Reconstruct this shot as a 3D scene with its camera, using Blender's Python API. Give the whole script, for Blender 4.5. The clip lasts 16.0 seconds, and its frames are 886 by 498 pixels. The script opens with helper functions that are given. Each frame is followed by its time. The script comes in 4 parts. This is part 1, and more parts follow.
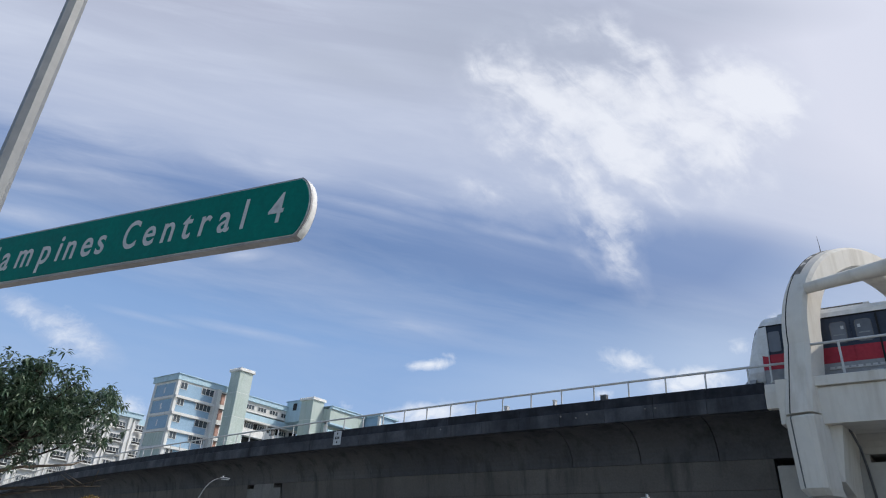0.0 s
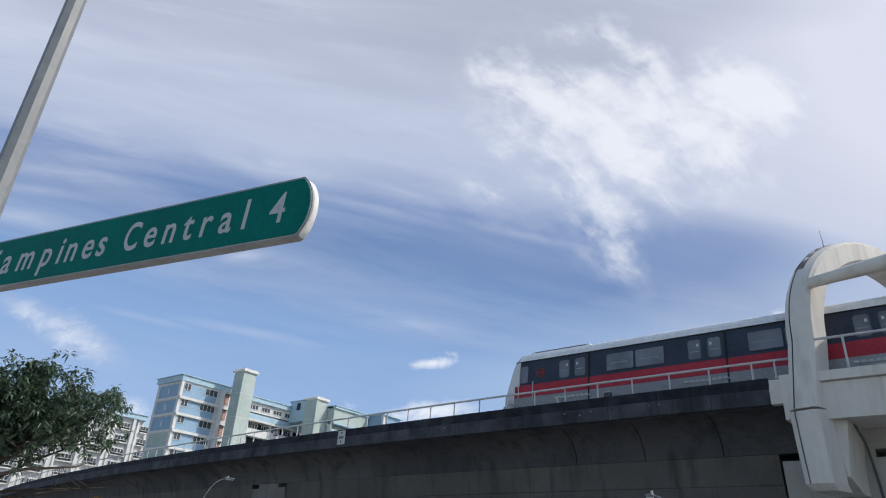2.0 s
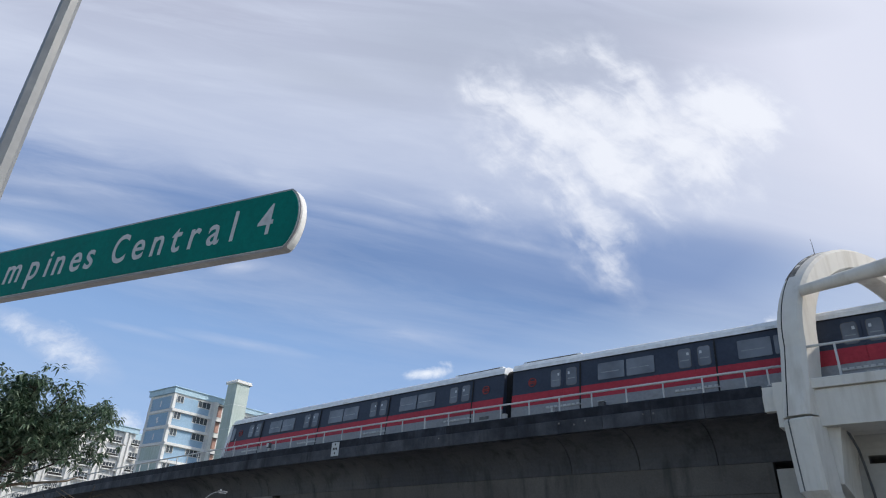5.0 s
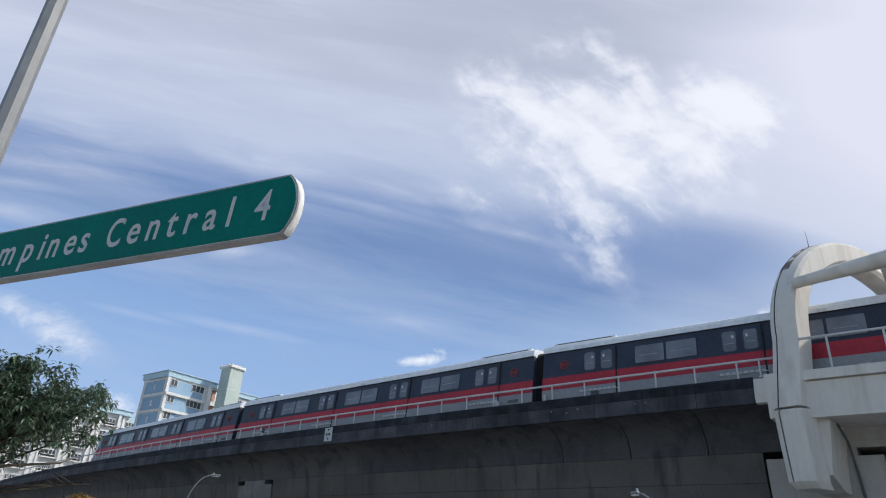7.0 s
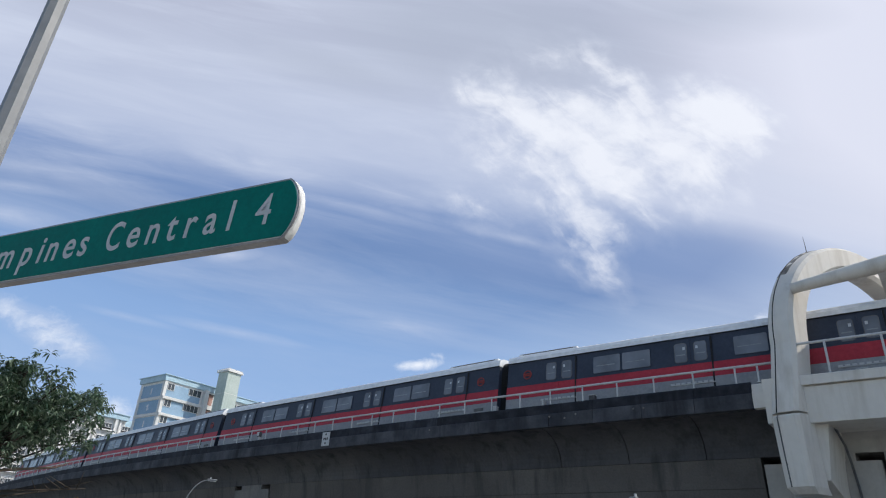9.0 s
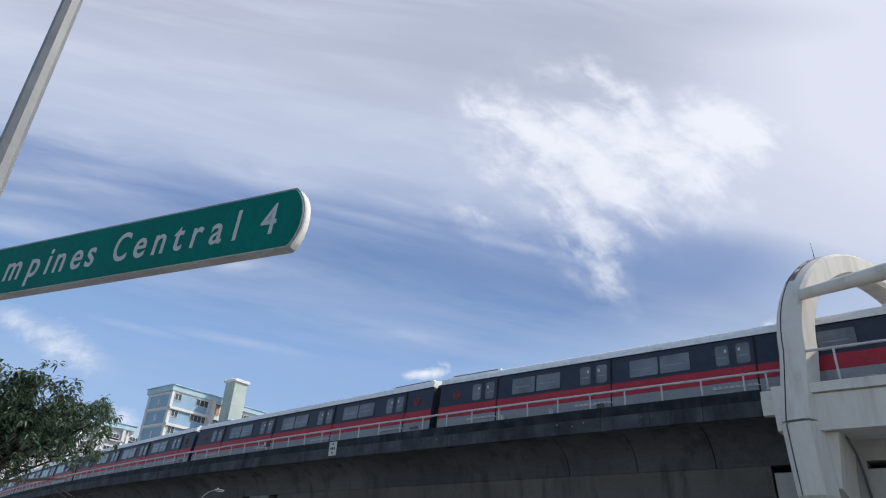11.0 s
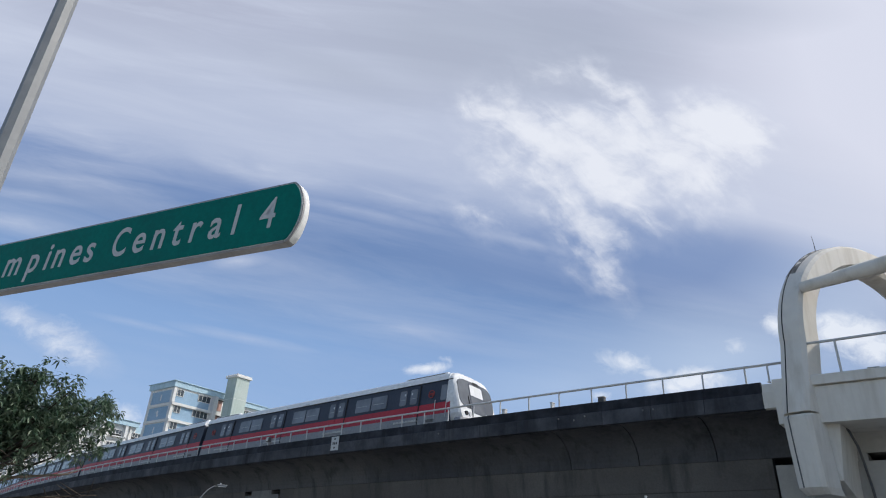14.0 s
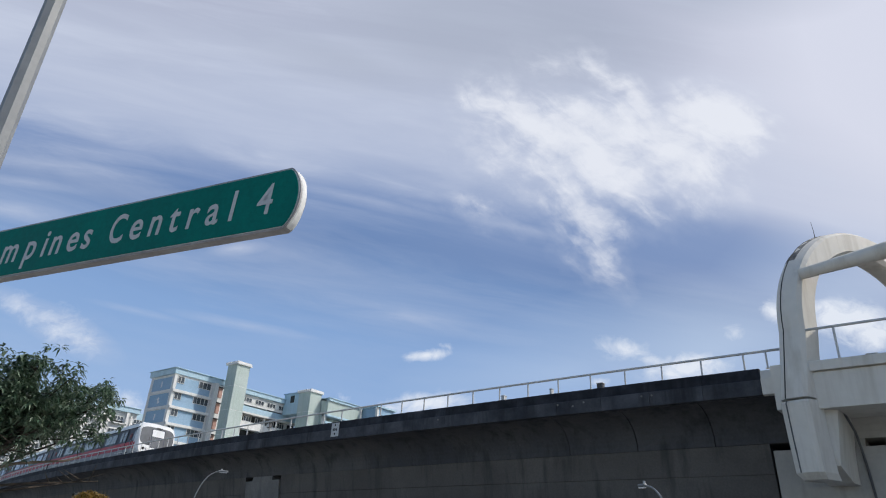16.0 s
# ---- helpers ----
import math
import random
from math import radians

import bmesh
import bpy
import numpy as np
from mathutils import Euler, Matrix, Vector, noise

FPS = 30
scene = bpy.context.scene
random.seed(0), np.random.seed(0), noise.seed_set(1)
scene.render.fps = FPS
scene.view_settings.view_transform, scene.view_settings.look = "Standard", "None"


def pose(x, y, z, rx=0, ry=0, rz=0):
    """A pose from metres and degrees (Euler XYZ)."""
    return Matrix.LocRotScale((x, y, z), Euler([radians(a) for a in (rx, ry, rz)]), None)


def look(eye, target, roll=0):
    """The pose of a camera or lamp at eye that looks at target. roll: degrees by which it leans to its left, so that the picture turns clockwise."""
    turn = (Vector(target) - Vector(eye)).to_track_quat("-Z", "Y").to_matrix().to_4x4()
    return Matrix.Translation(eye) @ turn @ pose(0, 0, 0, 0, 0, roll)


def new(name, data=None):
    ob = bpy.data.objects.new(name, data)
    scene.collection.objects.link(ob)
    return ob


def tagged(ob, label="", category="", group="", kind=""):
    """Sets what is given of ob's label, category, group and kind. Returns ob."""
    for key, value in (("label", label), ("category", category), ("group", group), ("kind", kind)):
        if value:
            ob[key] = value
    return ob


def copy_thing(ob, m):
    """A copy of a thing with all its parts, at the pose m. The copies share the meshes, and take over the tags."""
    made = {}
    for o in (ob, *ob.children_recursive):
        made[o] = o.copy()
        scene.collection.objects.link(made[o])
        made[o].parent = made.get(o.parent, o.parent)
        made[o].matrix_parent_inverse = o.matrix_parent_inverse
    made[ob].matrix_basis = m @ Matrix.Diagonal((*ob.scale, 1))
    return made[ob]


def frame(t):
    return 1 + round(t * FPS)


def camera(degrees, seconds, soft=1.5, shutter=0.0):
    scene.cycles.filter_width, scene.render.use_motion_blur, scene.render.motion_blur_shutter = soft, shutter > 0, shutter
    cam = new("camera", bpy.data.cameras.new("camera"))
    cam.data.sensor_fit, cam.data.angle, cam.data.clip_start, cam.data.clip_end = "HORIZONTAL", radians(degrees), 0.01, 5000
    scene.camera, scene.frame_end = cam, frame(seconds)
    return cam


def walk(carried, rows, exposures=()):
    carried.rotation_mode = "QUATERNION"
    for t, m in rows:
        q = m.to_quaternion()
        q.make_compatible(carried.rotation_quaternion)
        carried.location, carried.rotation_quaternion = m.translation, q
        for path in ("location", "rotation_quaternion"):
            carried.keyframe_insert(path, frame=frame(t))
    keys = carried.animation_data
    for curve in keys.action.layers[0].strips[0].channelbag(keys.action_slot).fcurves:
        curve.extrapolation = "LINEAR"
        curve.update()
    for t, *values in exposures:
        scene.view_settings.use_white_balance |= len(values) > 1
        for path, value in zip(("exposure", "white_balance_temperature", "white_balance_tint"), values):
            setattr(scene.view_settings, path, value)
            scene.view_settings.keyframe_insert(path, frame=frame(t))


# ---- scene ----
RR, DD = 416.67, 25.32          # track curve: radius, nearest distance of the train's near side
cam = camera(67.86, 16.0, soft=1.1, shutter=0.0)
PATH = [
    (0, pose(0.006, -0.018, 1.583, 116.470, -3.579, 36.936)),
    (0.5, pose(-0.004, -0.008, 1.595, 116.348, -3.413, 37.011)),
    (1, pose(0.005, -0.014, 1.589, 116.279, -3.287, 37.096)),
    (1.5, pose(-0.002, -0.009, 1.590, 116.261, -3.215, 37.194)),
    (2, pose(-0.006, -0.008, 1.590, 116.318, -3.137, 37.351)),
    (2.5, pose(-0.007, -0.002, 1.594, 116.589, -2.927, 37.496)),
    (3, pose(0.018, -0.014, 1.584, 117.002, -2.762, 37.495)),
    (3.5, pose(0.010, -0.001, 1.596, 117.375, -2.532, 37.399)),
    (4, pose(0.014, 0.000, 1.595, 117.552, -2.423, 37.199)),
    (6.5, pose(0.011, -0.004, 1.589, 116.279, -2.979, 36.521)),
    (7, pose(-0.000, 0.000, 1.600, 116.140, -3.130, 36.275)),
    (7.5, pose(0.005, -0.001, 1.597, 116.092, -3.195, 36.099)),
    (8, pose(-0.001, -0.007, 1.595, 116.160, -3.257, 35.975)),
    (8.5, pose(-0.015, 0.003, 1.601, 116.294, -3.225, 35.988)),
    (9, pose(-0.015, -0.001, 1.604, 116.528, -3.166, 36.058)),
    (11.5, pose(-0.009, -0.000, 1.602, 117.285, -3.022, 36.865)),
    (12, pose(-0.003, -0.003, 1.599, 117.243, -2.966, 37.047)),
    (12.5, pose(0.002, -0.002, 1.599, 117.184, -2.859, 37.132)),
    (13, pose(-0.001, 0.005, 1.601, 117.134, -2.803, 37.047)),
    (13.5, pose(-0.004, 0.010, 1.600, 116.988, -2.841, 36.955)),
    (14, pose(-0.012, 0.009, 1.600, 116.777, -2.815, 36.905)),
    (14.5, pose(-0.007, 0.006, 1.597, 116.488, -2.820, 36.879)),
    (15, pose(-0.011, 0.012, 1.600, 116.197, -2.819, 36.905)),
    (15.5, pose(-0.000, 0.009, 1.596, 115.944, -2.766, 36.962)),
    (16, pose(-0.013, 0.019, 1.601, 115.657, -2.742, 36.899)),
]
walk(cam, PATH, [(0, -0.03), (3, 0.0), (6, 0.05), (9, 0.04), (12, 0.02), (14, -0.06), (16, -0.09)])

# ---- world and sun ----
SUN_AZ, SUN_EL = 57.0, 46.0     # degrees from +y towards +x, and height
world = bpy.data.worlds.new("world")
scene.world = world
world.use_nodes = True
wn = world.node_tree.nodes
sky = wn.new("ShaderNodeTexSky")
sky.sky_type, sky.sun_disc = "NISHITA", False
sky.sun_elevation, sky.sun_rotation = radians(SUN_EL), radians(SUN_AZ)
world.node_tree.links.new(sky.outputs[0], wn["Background"].inputs[0])
wn["Background"].inputs[1].default_value = 0.15
sun = new("sun", bpy.data.lights.new("sun", "SUN"))
sun.data.energy, sun.data.angle, sun.data.color = 3.2, radians(0.9), (1.0, 0.95, 0.87)
sd = Vector((math.sin(radians(SUN_AZ)) * math.cos(radians(SUN_EL)), math.cos(radians(SUN_AZ)) * math.cos(radians(SUN_EL)), math.sin(radians(SUN_EL))))
sun.matrix_world = look(sd * 50, (0, 0, 0))

# ---- materials ----
def nodes_of(name):
    m = bpy.data.materials.new(name)
    m.use_nodes = True
    return m, m.node_tree.nodes, m.node_tree.links, m.node_tree.nodes["Principled BSDF"]


def noise_node(n, l, scale, detail=5.0, rough=0.6, stretch=(1, 1, 1), coord="Object"):
    tc, mp, tx = n.new("ShaderNodeTexCoord"), n.new("ShaderNodeMapping"), n.new("ShaderNodeTexNoise")
    mp.inputs["Scale"].default_value = stretch
    l.new(tc.outputs[coord], mp.inputs[0])
    l.new(mp.outputs[0], tx.inputs["Vector"])
    tx.inputs["Scale"].default_value, tx.inputs["Detail"].default_value, tx.inputs["Roughness"].default_value = scale, detail, rough
    return tx


def ramp(n, l, src, stops):
    r = n.new("ShaderNodeValToRGB")
    e = r.color_ramp.elements
    while len(e) < len(stops):
        e.new(0.5)
    for k, (p, c) in zip(e, stops):
        k.position, k.color = p, (*c, 1) if len(c) == 3 else c
    l.new(src, r.inputs[0])
    return r


def mixc(n, l, fac, a, b, mode="MIX"):
    m = n.new("ShaderNodeMix")
    m.data_type, m.blend_type = "RGBA", mode
    for sock, v in ((m.inputs[0], fac), (m.inputs[6], a), (m.inputs[7], b)):
        if isinstance(v, bpy.types.NodeSocket):
            l.new(v, sock)
        else:
            sock.default_value = v if isinstance(v, (int, float)) else (*v, 1)
    return m.outputs[2]


def surf(name, a, b, rough=0.7, metal=0.0, big=0.5, small=20.0, bump=0.15, streak=None, rand=0.0, spread=(0.35, 0.65), spec=0.35, grit=1.0):
    """Two colours mixed by coarse stains and fine grain, with relief; streak: colour of marks that run down."""
    m, n, l, p = nodes_of(name)
    nb, ns = noise_node(n, l, big), noise_node(n, l, small, 3)
    col = ramp(n, l, nb.outputs[0], [(spread[0], a), (spread[1], b)]).outputs[0]
    grain = ramp(n, l, ns.outputs[0], [(0.3, (1 - 0.12 * grit,) * 3), (0.7, (1 + 0.08 * grit,) * 3)]).outputs[0]
    col = mixc(n, l, 1.0, col, grain, "MULTIPLY")
    if streak:
        st = noise_node(n, l, 1.6, 4, 0.65, (1, 1, 0.12))
        f = ramp(n, l, st.outputs[0], [(0.5, (0, 0, 0)), (0.75, (1, 1, 1))]).outputs[0]
        col = mixc(n, l, f, col, streak)
    if rand:
        oi = n.new("ShaderNodeObjectInfo")
        rr = ramp(n, l, oi.outputs["Random"], [(0, (1 - rand,) * 3), (1, (1 + rand,) * 3)]).outputs[0]
        col = mixc(n, l, 1.0, col, rr, "MULTIPLY")
    l.new(col, p.inputs["Base Color"])
    rr = ramp(n, l, nb.outputs[0], [(0.3, (max(rough - 0.1, 0.03),) * 3), (0.7, (min(rough + 0.1, 1),) * 3)])
    l.new(rr.outputs[0], p.inputs["Roughness"])
    p.inputs["Metallic"].default_value = metal
    p.inputs["Specular IOR Level"].default_value = spec
    if bump:
        bp = n.new("ShaderNodeBump")
        bp.inputs["Strength"].default_value, bp.inputs["Distance"].default_value = bump, 0.02
        l.new(ns.outputs[0], bp.inputs["Height"])
        l.new(bp.outputs[0], p.inputs["Normal"])
    return m


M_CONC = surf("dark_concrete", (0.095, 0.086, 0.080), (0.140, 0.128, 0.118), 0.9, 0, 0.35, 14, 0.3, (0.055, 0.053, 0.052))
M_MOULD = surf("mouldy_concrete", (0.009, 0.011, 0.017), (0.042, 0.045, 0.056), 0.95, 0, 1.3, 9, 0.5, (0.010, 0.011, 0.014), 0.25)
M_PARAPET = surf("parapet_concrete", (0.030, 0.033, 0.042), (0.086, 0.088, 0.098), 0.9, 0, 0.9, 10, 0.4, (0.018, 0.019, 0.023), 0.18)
M_PIER = surf("pier_concrete", (0.15, 0.145, 0.14), (0.24, 0.23, 0.22), 0.9, 0, 0.4, 12, 0.2, (0.10, 0.10, 0.10), 0.06)
# stained concrete of the cove, base colour lowered to carry the underside's shade
M_SOFFITSHADE = surf("shaded_soffit_concrete", (0.058, 0.058, 0.066), (0.112, 0.108, 0.106), 0.9, 0, 0.13, 9, 0.25, (0.032, 0.033, 0.036), 0.10)
M_WHITE = surf("white_painted_concrete", (0.65, 0.615, 0.56), (0.70, 0.668, 0.615), 0.85, 0, 0.25, 4, 0.01, (0.52, 0.48, 0.42), spread=(0.15, 0.85), spec=0.2, grit=0.25)
# the station's cream paint, darkened for the shade under the fascia, plus run marks
M_CREAMSHADE = surf("shaded_cream_paint", (0.38, 0.362, 0.335), (0.46, 0.44, 0.41), 0.9, 0, 0.35, 6, 0.05, (0.30, 0.28, 0.25), spec=0.2, grit=0.5)
M_STAIN = surf("blackened_paint", (0.07, 0.07, 0.07), (0.32, 0.31, 0.29), 0.85, 0, 2.2, 20, 0.2)
M_BLACK = surf("black_rubber", (0.012, 0.012, 0.013), (0.025, 0.025, 0.027), 0.7, 0, 1, 30, 0.1)
M_GALV = surf("galvanised_steel", (0.50, 0.50, 0.50), (0.60, 0.60, 0.60), 0.55, 0.2, 3, 40, 0.05)
M_RAILSTEEL = surf("rail_steel", (0.16, 0.12, 0.10), (0.30, 0.26, 0.23), 0.5, 0.7, 4, 40, 0.1)
M_BALLAST = surf("track_bed", (0.14, 0.13, 0.12), (0.26, 0.25, 0.23), 0.95, 0, 1.2, 18, 0.5)
M_GROUND = surf("ground_surface", (0.20, 0.20, 0.18), (0.32, 0.31, 0.29), 0.95, 0, 0.05, 3, 0.4)
M_TRAINWHITE = surf("train_white_paint", (0.66, 0.67, 0.68), (0.74, 0.75, 0.76), 0.5, 0, 0.4, 8, 0.02, (0.60, 0.60, 0.59))
M_TRAINGREY = surf("train_grey_paint", (0.28, 0.285, 0.30), (0.34, 0.345, 0.36), 0.5, 0, 0.5, 8, 0.02, (0.31, 0.31, 0.31), spec=0.2)
M_TRAINBLACK = surf("train_black_paint", (0.038, 0.047, 0.070), (0.050, 0.060, 0.088), 0.5, 0, 0.6, 8, 0.02, spec=0.2)
M_TRAINRED = surf("train_red_paint", (0.38, 0.034, 0.052), (0.45, 0.046, 0.064), 0.5, 0, 0.6, 8, 0.02, spec=0.2)
# pale colour for daylight of the far windows showing through the panes
M_PANELIGHT = surf("pale_pane_light", (0.20, 0.21, 0.22), (0.28, 0.29, 0.30), 0.5, 0, 3, 10, 0.0)
M_EMBLEM = surf("emblem_red", (0.26, 0.045, 0.040), (0.32, 0.055, 0.048), 0.5, 0, 1, 10, 0.0, spec=0.2)
M_TRAINROOF = surf("train_roof_paint", (0.78, 0.79, 0.80), (0.83, 0.84, 0.845), 0.5, 0, 0.2, 4, 0.0, None)
M_UNDER = surf("underframe_grey", (0.08, 0.08, 0.085), (0.16, 0.16, 0.16), 0.8, 0, 1.5, 12, 0.2)
M_SIGNGREEN = surf("sign_green_sheeting", (0.000, 0.125, 0.105), (0.001, 0.155, 0.128), 0.6, 0, 2.5, 60, 0.01, spec=0.1)
M_SIGNWHITE = surf("sign_white_sheeting", (0.44, 0.455, 0.46), (0.52, 0.535, 0.54), 0.5, 0, 6, 60, 0.01)
M_SIGNCAP = surf("sign_cap_plastic", (0.72, 0.71, 0.68), (0.80, 0.79, 0.76), 0.45, 0, 8, 60, 0.02)
M_ALU = surf("aluminium_frame", (0.24, 0.23, 0.23), (0.34, 0.33, 0.33), 0.5, 0.2, 5, 50, 0.03)
M_POLE = surf("grey_painted_pole", (0.20, 0.21, 0.22), (0.26, 0.27, 0.275), 0.5, 0.0, 3, 12, 0.0, (0.17, 0.17, 0.17), grit=0.4)
M_BLUE = surf("light_blue_wall", (0.27, 0.41, 0.55), (0.32, 0.46, 0.60), 0.85, 0, 0.3, 6, 0.05)
M_PALEBLUE = surf("pale_blue_wall", (0.40, 0.56, 0.66), (0.46, 0.62, 0.71), 0.85, 0, 0.3, 6, 0.05, (0.36, 0.50, 0.58))
M_CREAM = surf("cream_wall", (0.68, 0.68, 0.66), (0.76, 0.76, 0.745), 0.85, 0, 0.3, 6, 0.05, (0.60, 0.60, 0.58))
M_GREEN = surf("pale_green_wall", (0.42, 0.50, 0.47), (0.49, 0.56, 0.53), 0.85, 0, 0.3, 6, 0.05, (0.34, 0.42, 0.36))
M_SALMON = surf("salmon_panel", (0.42, 0.25, 0.21), (0.50, 0.31, 0.26), 0.8, 0, 0.6, 8, 0.05)
# near-black colour that stands in for shade inside openings
M_OPENINGSHADE = surf("opening_shade", (0.018, 0.020, 0.022), (0.05, 0.05, 0.05), 0.9, 0, 0.8, 6, 0)
M_BARK = surf("bark", (0.028, 0.022, 0.017), (0.07, 0.055, 0.043), 0.95, 0, 3, 20, 0.6)
M_DEADWOOD = surf("dead_branch_wood", (0.11, 0.085, 0.065), (0.19, 0.145, 0.11), 0.9, 0, 3, 20, 0.5)


def glass(name, tint, rough=0.06):
    m, n, l, p = nodes_of(name)
    nb = noise_node(n, l, 0.8, 3)
    c = ramp(n, l, nb.outputs[0], [(0.35, tint), (0.65, tuple(x * 1.5 for x in tint))])
    l.new(c.outputs[0], p.inputs["Base Color"])
    p.inputs["Roughness"].default_value, p.inputs["Specular IOR Level"].default_value = rough, 0.4
    return m


M_GLASS = glass("tinted_window_glass", (0.135, 0.146, 0.166), 0.15)
M_PANE = glass("window_glass", (0.05, 0.06, 0.07), 0.1)
M_DOORGLASS = glass("grey_door_glass", (0.10, 0.105, 0.112), 0.12)
M_LAMPGLASS = glass("lamp_glass", (0.5, 0.5, 0.5), 0.2)


def leaf_mat(name, a, b, c):
    m, n, l, p = nodes_of(name)
    g = n.new("ShaderNodeNewGeometry")
    r = ramp(n, l, g.outputs["Random Per Island"], [(0, a), (0.6, b), (1, c)])
    l.new(r.outputs[0], p.inputs["Base Color"])
    p.inputs["Roughness"].default_value = 0.34
    tr, mx, out = n.new("ShaderNodeBsdfTranslucent"), n.new("ShaderNodeMixShader"), n["Material Output"]
    l.new(r.outputs[0], tr.inputs[0])
    mx.inputs[0].default_value = 0.25
    l.new(p.outputs[0], mx.inputs[1]), l.new(tr.outputs[0], mx.inputs[2])
    l.new(mx.outputs[0], out.inputs[0])
    return m


M_LEAF = leaf_mat("mango_leaves", (0.046, 0.088, 0.052), (0.092, 0.146, 0.088), (0.23, 0.29, 0.20))
M_FLOWER = leaf_mat("yellow_flowers", (0.16, 0.09, 0.012), (0.26, 0.15, 0.02), (0.09, 0.08, 0.02))

# ---- mesh helpers ----
def part(name, bm, material, parent=None, label="", m=None, smooth=False):
    """Links a bmesh as one mesh object, under parent where given."""
    me = bpy.data.meshes.new(name)
    bmesh.ops.recalc_face_normals(bm, faces=bm.faces)
    bm.to_mesh(me)
    bm.free()
    return link(name, me, material, parent, label, m, smooth)


def link(name, me, material, parent=None, label="", m=None, smooth=False):
    for x in (material if isinstance(material, (list, tuple)) else [material]):
        if x and x.name not in me.materials:
            me.materials.append(x)
    if smooth:
        for f in me.polygons:
            f.use_smooth = True
    ob = new(name, me)
    if parent:
        ob.parent = parent
    if m is not None:
        ob.matrix_basis = m
    if label:
        ob["label"] = label
    return ob


def box(bm, x0, x1, y0, y1, z0, z1, bevel=0.0, m=None):
    r = bmesh.ops.create_cube(bm, size=1.0)
    vs = r["verts"]
    for v in vs:
        v.co = Vector(((x0 + x1) / 2 + v.co.x * (x1 - x0), (y0 + y1) / 2 + v.co.y * (y1 - y0), (z0 + z1) / 2 + v.co.z * (z1 - z0)))
    if bevel:
        es = list({e for v in vs for e in v.link_edges})
        r = bmesh.ops.bevel(bm, geom=es, offset=bevel, segments=2, affect="EDGES", profile=0.5)
        vs = list({v for f in r["faces"] for v in f.verts} | {v for v in vs if v.is_valid})
    if m is not None:
        for v in vs:
            v.co = m @ v.co
    return bm


def boxm(x0, x1, y0, y1, z0, z1, bevel=0.0):
    return box(bmesh.new(), x0, x1, y0, y1, z0, z1, bevel)


def tube(bm, pts, radii, n=8, cap=True):
    """A round bar along pts."""
    rings = []
    for i, p in enumerate(pts):
        p = Vector(p)
        d = (Vector(pts[min(i + 1, len(pts) - 1)]) - Vector(pts[max(i - 1, 0)])).normalized()
        a = d.orthogonal().normalized() if not rings else (prev - d * prev.dot(d)).normalized()
        prev, b = a, d.cross(a)
        r = radii[i] if isinstance(radii, (list, tuple)) else radii
        rings.append([bm.verts.new(p + (a * math.cos(q) + b * math.sin(q)) * r) for q in (2 * math.pi * k / n for k in range(n))])
    for r0, r1 in zip(rings, rings[1:]):
        for k in range(n):
            bm.faces.new((r0[k], r0[(k + 1) % n], r1[(k + 1) % n], r1[k]))
    if cap:
        bm.faces.new(rings[0]), bm.faces.new(rings[-1])
    return bm


def loft(bm, sections, closed=True, caps=True):
    """Joins rings of points with faces."""
    rings = [[bm.verts.new(p) for p in s] for s in sections]
    n = len(rings[0])
    for r0, r1 in zip(rings, rings[1:]):
        for k in range(n if closed else n - 1):
            bm.faces.new((r0[k], r0[(k + 1) % n], r1[(k + 1) % n], r1[k]))
    if caps and closed:
        bm.faces.new(rings[0]), bm.faces.new(rings[-1])
    return bm


def arc(s, off=0.0, z=0.0):
    """Point at s metres along the track (growing with the train's way), off metres beyond the train's near side."""
    th, r = s / RR, RR - off
    return Vector((-r * math.sin(th), DD + RR - r * math.cos(th), z))


def arc_pose(s, off=0.0, z=0.0):
    """Pose on the track: x along the track to the right, y away."""
    return Matrix.Translation(arc(s, off, z)) @ Matrix.Rotation(-s / RR, 4, "Z")


def sweep(bm, profile, s0, s1, step=2.0):
    n = max(1, math.ceil((s1 - s0) / step))
    return loft(bm, [[arc(s0 + (s1 - s0) * i / n, o, z) for o, z in profile] for i in range(n + 1)])


def empty(name, m, label, category, group="", kind=""):
    ob = new(name)
    ob.empty_display_size = 0.2
    ob.matrix_basis = m
    return tagged(ob, label, category, group, kind)

# ---- ground ----
g = bmesh.new()
bmesh.ops.create_grid(g, x_segments=8, y_segments=8, size=4500)
tagged(part("ground", g, M_GROUND), "grass and dark soil beside the road under a viaduct", "ground", kind="structure")

# ---- sky ----
VIEW_AZ = radians(-37.81)


def sky_uv(n, l):
    """Object coordinates as sideways/forwards and up/forwards of the sheet's own axes (y forwards)."""
    tc, sp = n.new("ShaderNodeTexCoord"), n.new("ShaderNodeSeparateXYZ")
    l.new(tc.outputs["Object"], sp.inputs[0])
    out = []
    for a in (0, 2):
        d = n.new("ShaderNodeMath")
        d.operation = "DIVIDE"
        l.new(sp.outputs[a], d.inputs[0]), l.new(sp.outputs[1], d.inputs[1])
        out.append(d.outputs[0])
    cb = n.new("ShaderNodeCombineXYZ")
    l.new(out[0], cb.inputs[0]), l.new(out[1], cb.inputs[1])
    return cb.outputs[0], out[0], out[1]


def calc(n, l, op, a, b=0.0, c=0.0, clamp=False):
    m = n.new("ShaderNodeMath")
    m.operation, m.use_clamp = op, clamp
    for sock, v in zip(m.inputs, (a, b, c)):
        if isinstance(v, bpy.types.NodeSocket):
            l.new(v, sock)
        else:
            sock.default_value = v
    return m.outputs[0]


